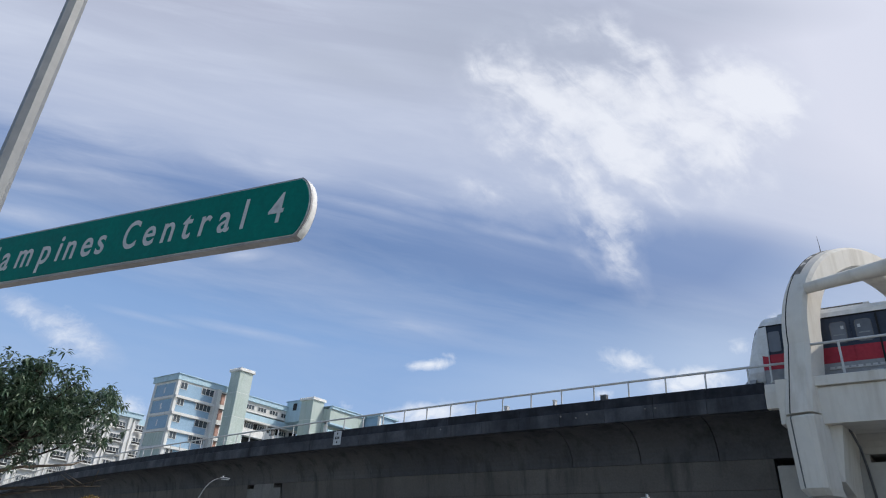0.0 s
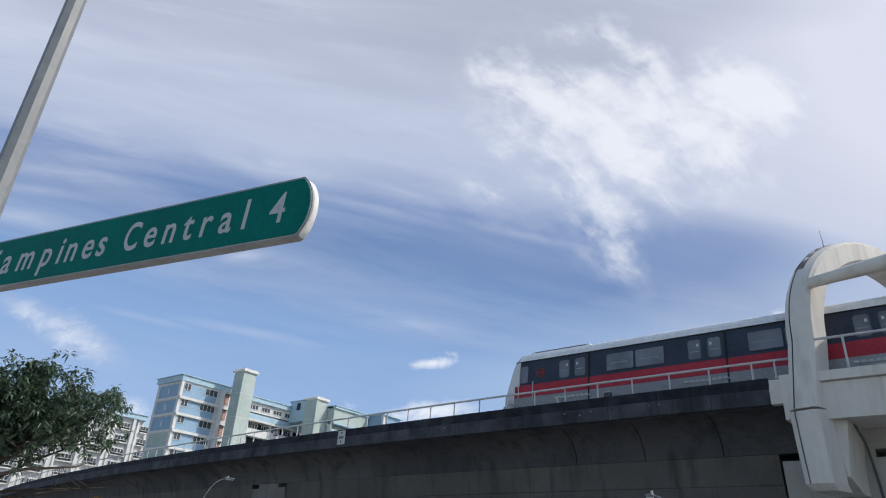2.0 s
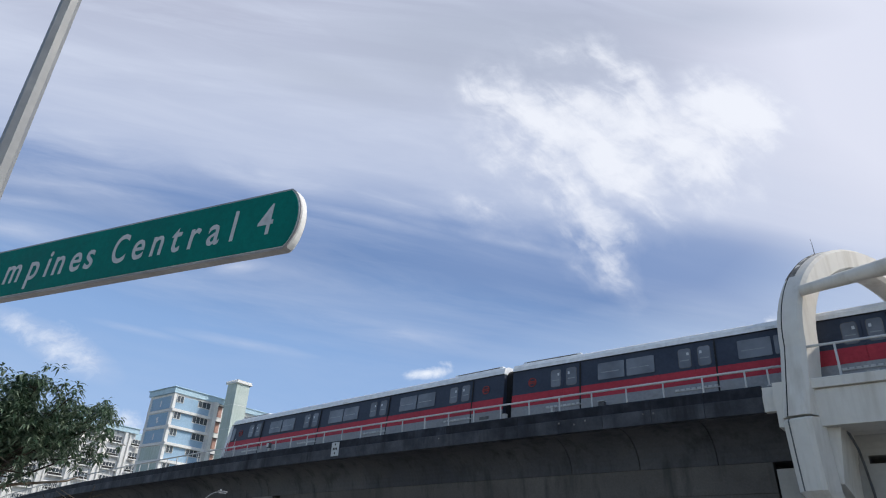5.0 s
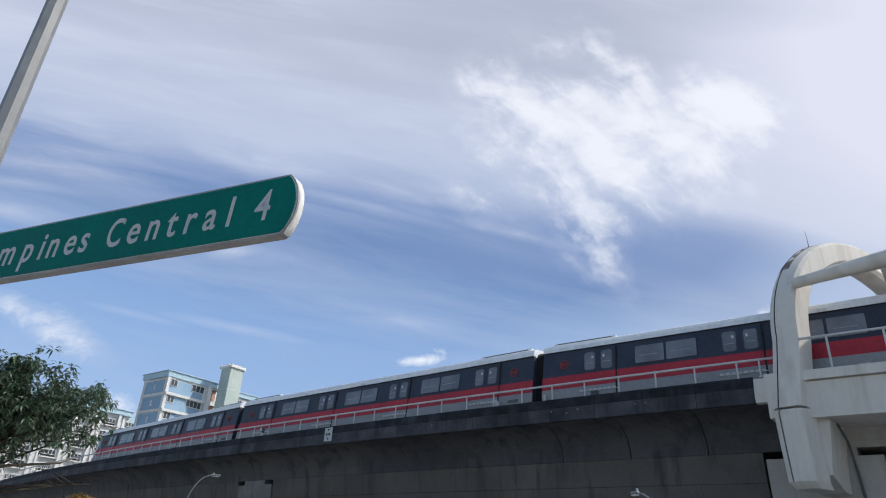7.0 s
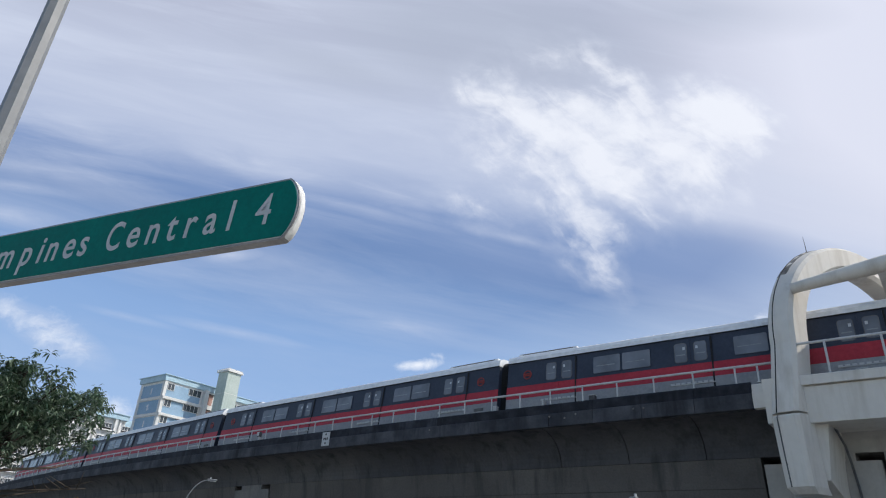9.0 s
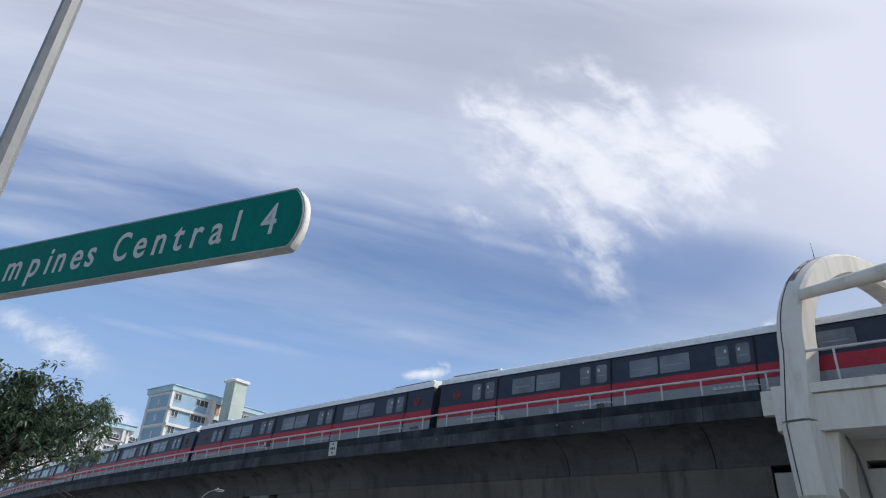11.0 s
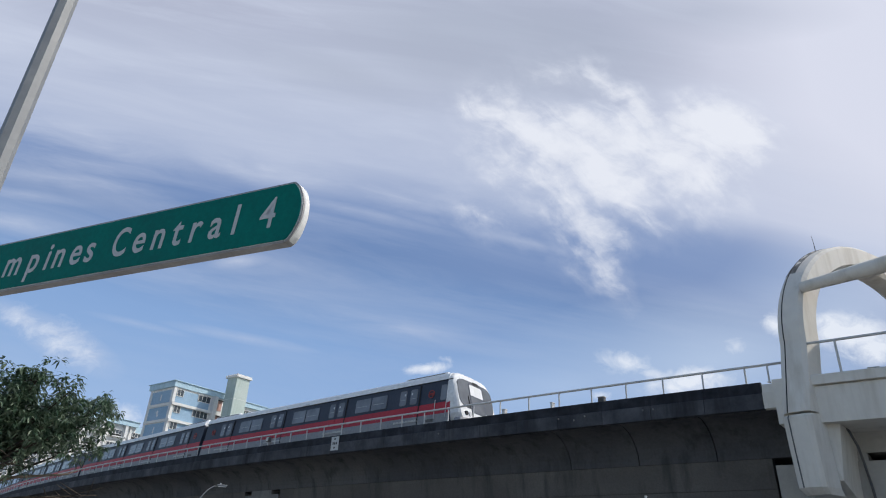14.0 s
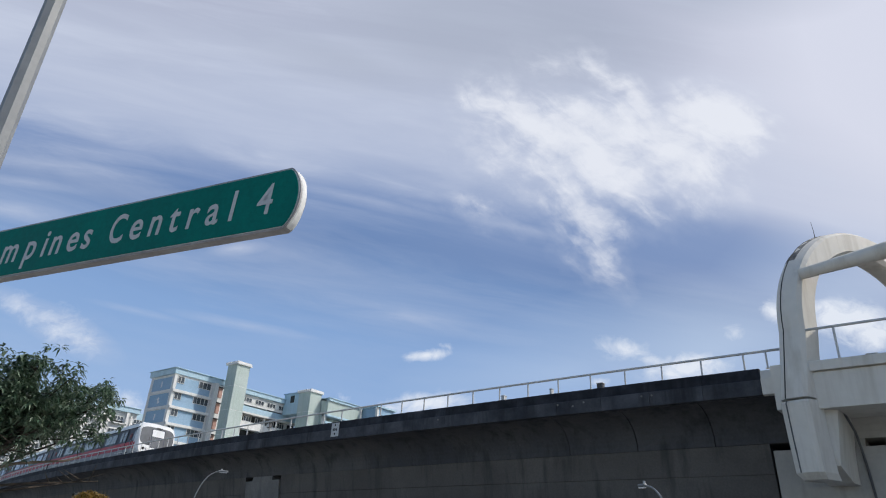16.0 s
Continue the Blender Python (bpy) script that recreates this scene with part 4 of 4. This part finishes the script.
def main_block():
    e = empty("apartment_block", pose(-103.5, 61.5, 0), "light blue and cream apartment block with white ledges", "apartment block", "apartment blocks")
    e.matrix_basis = pose(0, 0, 0)
    part("core", boxm(-106.8, -99.85, 57.95, 68.0, 0, ROOF_Z - 0.5), M_CREAM, e)
    part("roof", boxm(-107.4, -99.4, 57.4, 68.5, ROOF_Z - 0.12, ROOF_Z, 0.03), M_PALEBLUE, e)
    part("eave", boxm(-107.2, -99.6, 57.6, 68.3, ROOF_Z - 1.0, ROOF_Z - 0.12), M_PALEBLUE, e, "pale blue eave")
    gab, lng = Facade(e, (-106.9, 57.95, 0), 0), Facade(e, (-99.85, 57.75, 0), 90)
    for k in range(10):
        ledge = 25.15 - STOREY * k
        if ledge < 0:
            break
        gab.block("gable_panel", 0.70, 6.25, ledge + 0.28, ledge + STOREY - 0.35, 0.0, 0.06, M_BLUE if k < 3 else M_GREEN)
        gab.block("ledge", 0.0, 7.1, ledge - 0.22, ledge + 0.2, 0.0, 0.16, M_CREAM)
        if k < 3:
            bmk = bmesh.new()
            box(bmk, 3.3, 3.6, -0.075, -0.06, ledge + 0.75, ledge + 1.75)
            if k == 1:
                box(bmk, 3.05, 3.3, -0.075, -0.06, ledge + 1.35, ledge + 1.6), box(bmk, 3.6, 3.85, -0.075, -0.06, ledge + 0.85, ledge + 1.1)
            part("number_bar", bmk, M_CREAM, e, m=gab.m)
        lng.block("spandrel", 0.55, 6.9, ledge + 0.25, ledge + STOREY - 0.3, 0.0, 0.08, M_BLUE)
        lng.block("ledge", 0.0, 7.3, ledge - 0.24, ledge + 0.18, 0.0, 0.45, M_CREAM)
        top = ledge + STOREY - 0.12
        lng.window(0.6, 1.85, top - 1.25, top - 0.1, 2, 0.085)
        lng.window(4.6 - 0.5 * (k % 2), 7.0, top - 1.25, top - 0.1, 4 if k % 2 else 3, 0.085)
        lng.block("salmon_panel", 8.15, 9.4, ledge + 0.55, ledge + 2.25, 0.0, 0.06, M_SALMON)
        lng.block("awning", 8.0, 9.6, ledge + 2.27, ledge + 2.36, 0.0, 0.45, M_UNDER)
    lng.block("corner_pier", 0.0, 0.5, 0, ROOF_Z - 1.0, 0.0, 0.14, M_CREAM)
    lng.block("end_pier", 7.3, 8.0, 0, ROOF_Z - 1.0, 0.0, 0.9, M_CREAM)
    gab.block("side_pier", 6.40, 7.1, 0, ROOF_Z - 1.0, 0.0, 0.12, M_CREAM)
    gab.block("side_pier", 0.0, 0.6, 0, ROOF_Z - 1.0, 0.0, 0.12, M_CREAM)


def stair_tower(x0, x1, y0, y1, top, label):
    e = empty("stair_tower", pose(0, 0, 0), label, "stair tower", "stair towers")
    part("shaft", boxm(x0, x1, y0, y1, 0, top - 0.55), M_GREEN, e)
    for k in range(6):
        z = top - 4.2 - k * 4.0
        part("joint", boxm(x0 - 0.02, x1 + 0.02, y0 - 0.02, y1 + 0.02, z, z + 0.05), M_CREAM, e)
    part("cornice", boxm(x0 - 0.28, x1 + 0.28, y0 - 0.28, y1 + 0.28, top - 0.55, top - 0.25, 0.03), M_CREAM, e)
    for a in range(7):
        x = x0 - 0.2 + (x1 - x0 + 0.4) * a / 6
        part("coping_stub", boxm(x - 0.12, x + 0.12, y0 - 0.25, y0 - 0.05, top - 0.25, top - 0.05), M_CREAM, e)
    part("coping", boxm(x0 - 0.2, x1 + 0.2, y0 - 0.04, y1 + 0.2, top - 0.25, top - 0.02), M_CREAM, e)


def gallery_block(x, y0, y1, roof, label, band, depth=8.0, eave=M_PALEBLUE):
    """A slab with open corridors: white walls below dark slots, and windows in the top storey."""
    e = empty("apartment_block", pose(0, 0, 0), label, "apartment block", "apartment blocks")
    # solid core coloured near-black as the shade at the back of the corridors
    part("core", boxm(x - depth, x - 1.3, y0, y1, 0, roof - 0.4), M_OPENINGSHADE if not band else M_GREEN, e)
    part("roof", boxm(x - depth - 0.4, x + 0.6, y0 - 0.1, y1 + 0.3, roof - 0.14, roof, 0.03), M_PALEBLUE, e)
    f = Facade(e, (x - 1.3, y0, 0), 90)
    n = y1 - y0
    f.block("eave", 0, n, roof - 0.9 if not band else roof - 0.55, roof - 0.14, 1.0, 1.75, eave)
    z = roof - 2.95 if not band else roof - 4.3
    if band:
        f.block("blank_wall", 0, n, roof - 3.1, roof - 0.55, 0.0, 1.45, M_GREEN)
        f.block("ledge", 0, n, roof - 3.4, roof - 3.1, 0.0, 1.7, M_PALEBLUE)
    if not band:
        f.block("top_wall", 0, n, roof - 2.7, roof - 0.9, 0.0, 1.25, M_CREAM)
        a = 2.0
        while a + 2 < n:
            f.window(a, a + 2.0, roof - 2.25, roof - 1.4, 3, 1.255)
            a += 2.75
    k = 0
    while z > 2:
        f.block("corridor_wall", 0, n, z - 1.0, z, 0.9, 1.3, M_CREAM if k % 2 else M_PALEBLUE)
        f.block("floor_slab", 0, n, z - 1.32, z - 1.0, 0.0, 1.4, M_CREAM)
        a = 0.0
        while a < n:
            f.block("corridor_pier", a, a + 0.35, z - 1.0, z + 1.5, 0.1, 0.88, M_CREAM)
            a += 5.2
        if k % 2:
            a = 1.0
            while a + 2 < n:
                f.window(a, a + 1.7, z + 0.2, z + 1.15, 3, 0.3)
                a += 2.6
        z -= STOREY
        k += 1
    return e


def white_block():
    e = empty("apartment_block", pose(0, 0, 0), "white apartment block with dark windows and pale blue eave", "apartment block", "apartment blocks")
    x, y0, y1, roof = -140.0, 48.0, 74.6, ROOF_Z
    part("core", boxm(x - 9, x - 0.3, y0, y1, 0, roof - 0.4), M_CREAM, e)
    part("roof", boxm(x - 9.5, x + 0.7, y0 - 0.4, y1 + 0.4, roof - 0.14, roof), M_PALEBLUE, e)
    part("eave", boxm(x - 9.3, x + 0.5, y0 - 0.2, y1 + 0.2, roof - 1.1, roof - 0.14), M_PALEBLUE, e)
    part("annex", boxm(x - 9, x - 2.2, y1, y1 + 4.2, 0, roof - 1.4), M_CREAM, e)
    part("annex_eave", boxm(x - 9.2, x - 1.8, y1 + 0.2, y1 + 4.5, roof - 1.9, roof - 0.5), M_PALEBLUE, e)
    f = Facade(e, (x - 0.3, y0, 0), 90)
    for k in range(9):
        z = roof - 3.6 - STOREY * k
        for a in range(0, 26, 5):
            # flat dark plate on the wall, painted as a recess in shade
            f.block("recess_shade", a + 1.0, a + 3.7, z + 0.1, z + 1.45, 0.0, 0.04, M_OPENINGSHADE)
            f.window(a + 1.0, a + 3.7, z + 0.55, z + 1.45, 4, 0.05)
            f.block("drying_ledge", a + 0.9, a + 3.8, z - 0.12, z + 0.08, 0.0, 0.7, M_CREAM)
            if k == 0:
                f.block("column", a + 4.0, a + 4.6, 0, roof - 1.1, 0.0, 0.65, M_CREAM)
                f.block("column", a + 0.2, a + 0.55, 0, roof - 1.1, 0.0, 0.35, M_CREAM)
        g2 = Facade(e, (x - 2.2, y1, 0), 90)
        g2.window(1.2, 3.2, z + 0.4, z + 1.4, 3, 0.02)


main_block()
stair_tower(-97.2, -94.6, 65.6, 68.2, 31.3, "pale green stair tower with a white cornice")
gallery_block(-101.5, 68.1, 86.5, ROOF_Z, "cream apartment block with open corridors and pale blue eave", False)
stair_tower(-97.2, -94.0, 82.0, 84.8, 30.1, "pale green stair tower between two apartment blocks")
e = empty("lift_motor_room", pose(0, 0, 0), "grey lift motor room with a louvred window on the roof", "roof room")
part("room", boxm(-101.5, -97.3, 82.2, 86.0, ROOF_Z - 3, 29.7), M_PALEBLUE, e)
part("louvre", boxm(-99.6, -98.6, 82.12, 82.2, 28.0, 29.3), M_OPENINGSHADE, e)
part("coping", boxm(-101.7, -97.25, 82.0, 86.2, 29.7, 29.85), M_BLUE, e)
gallery_block(-92.2, 84.85, 94.0, ROOF_Z, "apartment block with a blank pale green top wall and open corridors", True)
e = empty("apartment_block", pose(0, 0, 0), "small blue apartment block end with a flat roof", "apartment block", "apartment blocks")
part("core", boxm(-95.0, -88.2, 94.2, 99.0, 0, ROOF_Z - 0.3), M_BLUE, e)
part("corner_pier", boxm(-88.6, -88.1, 94.1, 94.6, 0, ROOF_Z - 0.3), M_CREAM, e)
part("roof", boxm(-95.2, -87.8, 93.9, 99.4, ROOF_Z - 0.3, ROOF_Z, 0.03), M_PALEBLUE, e)
part("window_slot", boxm(-88.2, -88.1, 95.2, 98.4, ROOF_Z - 2.2, ROOF_Z - 1.6), M_OPENINGSHADE, e)
white_block()

# ---- tree ----
def mango_tree():
    e = empty("tree", pose(-22.9, 8.62, 0), "leafy green mango tree with slender drooping leaves", "tree")
    rnd = random.Random(5)
    foot = Vector((-0.55, -1.5, 0))
    bm = bmesh.new()
    tube(bm, [foot + Vector(q) for q in ((0, 0, -0.1), (0.08, 0.05, 1.2), (0.02, 0.1, 2.6), (0.1, 0.2, 3.6))], [0.24, 0.18, 0.15, 0.12], 9)
    part("trunk", bm, M_BARK, e, smooth=True)
    tips = []
    for k in range(37):
        a = 2 * math.pi * k / 32 * 4.7 + rnd.uniform(-0.3, 0.3)
        r = rnd.uniform(0.7, 2.75) * (0.85 + 0.15 * math.cos(a - 1.2))
        z = rnd.uniform(4.0, 7.12) - 0.09 * r * r
        limb = bmesh.new()
        st = foot + Vector((0.06, 0.12, rnd.uniform(2.4, 3.5)))
        end = Vector((r * math.cos(a), r * math.sin(a), z))
        if k >= 32:  # short low limbs round the head of the trunk
            end = foot * 0.15 + Vector((0.55 * r * math.cos(a), 0.55 * r * math.sin(a), 4.15 + 0.28 * (z - 3.6)))
        mid = st.lerp(end, 0.5) + Vector((rnd.uniform(-0.2, 0.2), rnd.uniform(-0.2, 0.2), rnd.uniform(0.0, 0.4)))
        tube(limb, [st, mid, end], [0.06, 0.038, 0.014], 6)
        tips += [q for q in (end, mid.lerp(end, 0.55), mid.lerp(end, 0.8)) if q.z > 4.1]
        for _ in range(5):
            q = mid.lerp(end, rnd.uniform(0.3, 0.9))
            w = q + Vector((rnd.uniform(-0.7, 0.7), rnd.uniform(-0.7, 0.7), rnd.uniform(-0.15, 0.6)))
            tube(limb, [q, w], [0.018, 0.007], 5)
            if w.z > 4.1:
                tips.append(w)
        part("limb", limb, M_BARK, e, smooth=True)
    for p0, p1 in ((foot + Vector((0.08, 0.15, 3.2)), Vector((0.95, 1.25, 3.95))), (foot + Vector((0.08, 0.15, 3.3)), Vector((0.3, 0.0, 4.15)))):
        b2 = tube(bmesh.new(), [p0, p0.lerp(p1, 0.55) + Vector((0, 0, 0.12)), p1, p1 + Vector((0.15, 0.3, 0.18))], [0.06, 0.045, 0.03, 0.012], 6)
        part("bare_limb", b2, M_DEADWOOD, e, "bare pale brown limb", smooth=True)
    verts, faces = [], []
    for c in tips:
        for _ in range(7 if c.z > 4.9 else 3):
            k = c + Vector((rnd.gauss(0, 0.24), rnd.gauss(0, 0.24), rnd.gauss(0, 0.2)))
            for j in range(11):
                a, droop = rnd.uniform(0, 6.283), rnd.uniform(-0.75, 0.7)
                d = Vector((math.cos(a) * math.cos(droop), math.sin(a) * math.cos(droop), math.sin(droop)))
                sd_ = d.cross(Vector((0, 0, 1))).normalized()
                ln, wd = rnd.uniform(0.17, 0.30), rnd.uniform(0.028, 0.044)
                o = k + d * 0.03
                n0 = len(verts)
                tip = o + d * ln + Vector((0, 0, -0.35 * ln))
                m1 = o + d * ln * 0.45 + Vector((0, 0, 0.01))
                verts += [o, m1 + sd_ * wd, tip, m1 - sd_ * wd]
                faces.append((n0, n0 + 1, n0 + 2, n0 + 3))
    me = bpy.data.meshes.new("crown")
    me.from_pydata(verts, [], faces)
    link("crown", me, M_LEAF, e, "dense slender green leaves")


mango_tree()


def flowering_shrub():
    e = empty("flowering_tree", pose(-30.5, 15.1, 0), "small tree with yellow orange flower clusters under the viaduct", "tree")
    rnd = random.Random(9)
    bm = tube(bmesh.new(), [(0, 0, -0.1), (0.05, 0, 1.5), (0, 0.05, 3.0)], [0.09, 0.07, 0.04], 7)
    for k in range(9):
        a = k * 0.7
        tube(bm, [(0, 0.05, 2.4), (0.3 * math.cos(a), 0.3 * math.sin(a), 3.0 + 0.1 * (k % 3)), (0.5 * math.cos(a), 0.5 * math.sin(a), 3.4)], [0.03, 0.02, 0.008], 5)
    part("trunk", bm, M_BARK, e)
    verts, faces = [], []
    for k in range(60):
        a, r = rnd.uniform(0, 6.283), 0.52 * math.sqrt(rnd.random())
        c = Vector((r * math.cos(a), r * math.sin(a), 3.58 - 0.3 * r * r + rnd.uniform(-0.15, 0.08)))
        for j in range(34):
            o = c + Vector((rnd.gauss(0, 0.09), rnd.gauss(0, 0.09), rnd.gauss(0, 0.07)))
            u_, v_ = Vector((rnd.uniform(-1, 1), rnd.uniform(-1, 1), rnd.uniform(-1, 1))) * 0.05, Vector((rnd.uniform(-1, 1), rnd.uniform(-1, 1), rnd.uniform(-1, 1))) * 0.05
            n0 = len(verts)
            verts += [o - u_, o + v_, o + u_, o - v_]
            faces.append((n0, n0 + 1, n0 + 2, n0 + 3))
    me = bpy.data.meshes.new("crown")
    me.from_pydata(verts, [], faces)
    link("crown", me, M_FLOWER, e, "yellow orange blossom")


flowering_shrub()


def street_lamp(x, y, z, turn, reach, k=1.0, group="street lamps"):
    """A lamp post with a bowed arm; x, y, z: the lantern's middle; the arm comes from the turn's -x side; k: the lantern's size."""
    m = Matrix.Translation((x, y, 0)) @ Matrix.Rotation(radians(turn), 4, "Z")
    e = empty("street_lamp", m @ Matrix.Translation((-reach, 0, 0)), "grey street lamp with a bowed arm and flat lantern", "street lamp", group)
    pts = [(0, 0, 0), (0, 0, z - 2.4)] + [(reach * 0.86 * (1 - math.cos(q)), 0, z - 2.4 + 2.3 * math.sin(q)) for q in [radians(k * 10) for k in range(1, 10)]]
    part("post", tube(bmesh.new(), pts, [0.075] * 2 + [0.036 - 0.001 * k for k in range(9)], 10), M_POLE, e, smooth=True)
    part("lantern", box(bmesh.new(), reach - 0.27 * k, reach + 0.27 * k, -0.12 * k, 0.12 * k, z - 0.11, z - 0.02, 0.035), M_POLE, e)
    part("lens", box(bmesh.new(), reach - 0.2 * k, reach + 0.22 * k, -0.10 * k, 0.10 * k, z - 0.15, z - 0.118, 0.01), M_LAMPGLASS, e)
    part("sensor", tube(bmesh.new(), [(reach - 0.1, 0, z - 0.03), (reach - 0.1, 0, z + 0.06)], 0.04, 8), M_SIGNWHITE, e)


street_lamp(-33.5, 23.6, 5.85, 55, 1.35)
street_lamp(-8.14, 20.97, 4.20, 150, 1.35, 0.6)


def motions():
    for k, car in enumerate(cars):
        rows = []
        for i in range(33):
            t = i * 0.5
            mid = train_front(t) + 0.1 - CAR_L * (k + 0.5)
            rows.append((t, arc_pose(mid, 1.6, RAIL_Z) @ CANT))
        walk(car, rows)
    walk(cloud, [(0, CLOUD_BASE @ pose(0, 0, 0)), (8, CLOUD_BASE @ pose(0, 62, 0)), (16, CLOUD_BASE @ pose(0, 124, 0))])


motions()
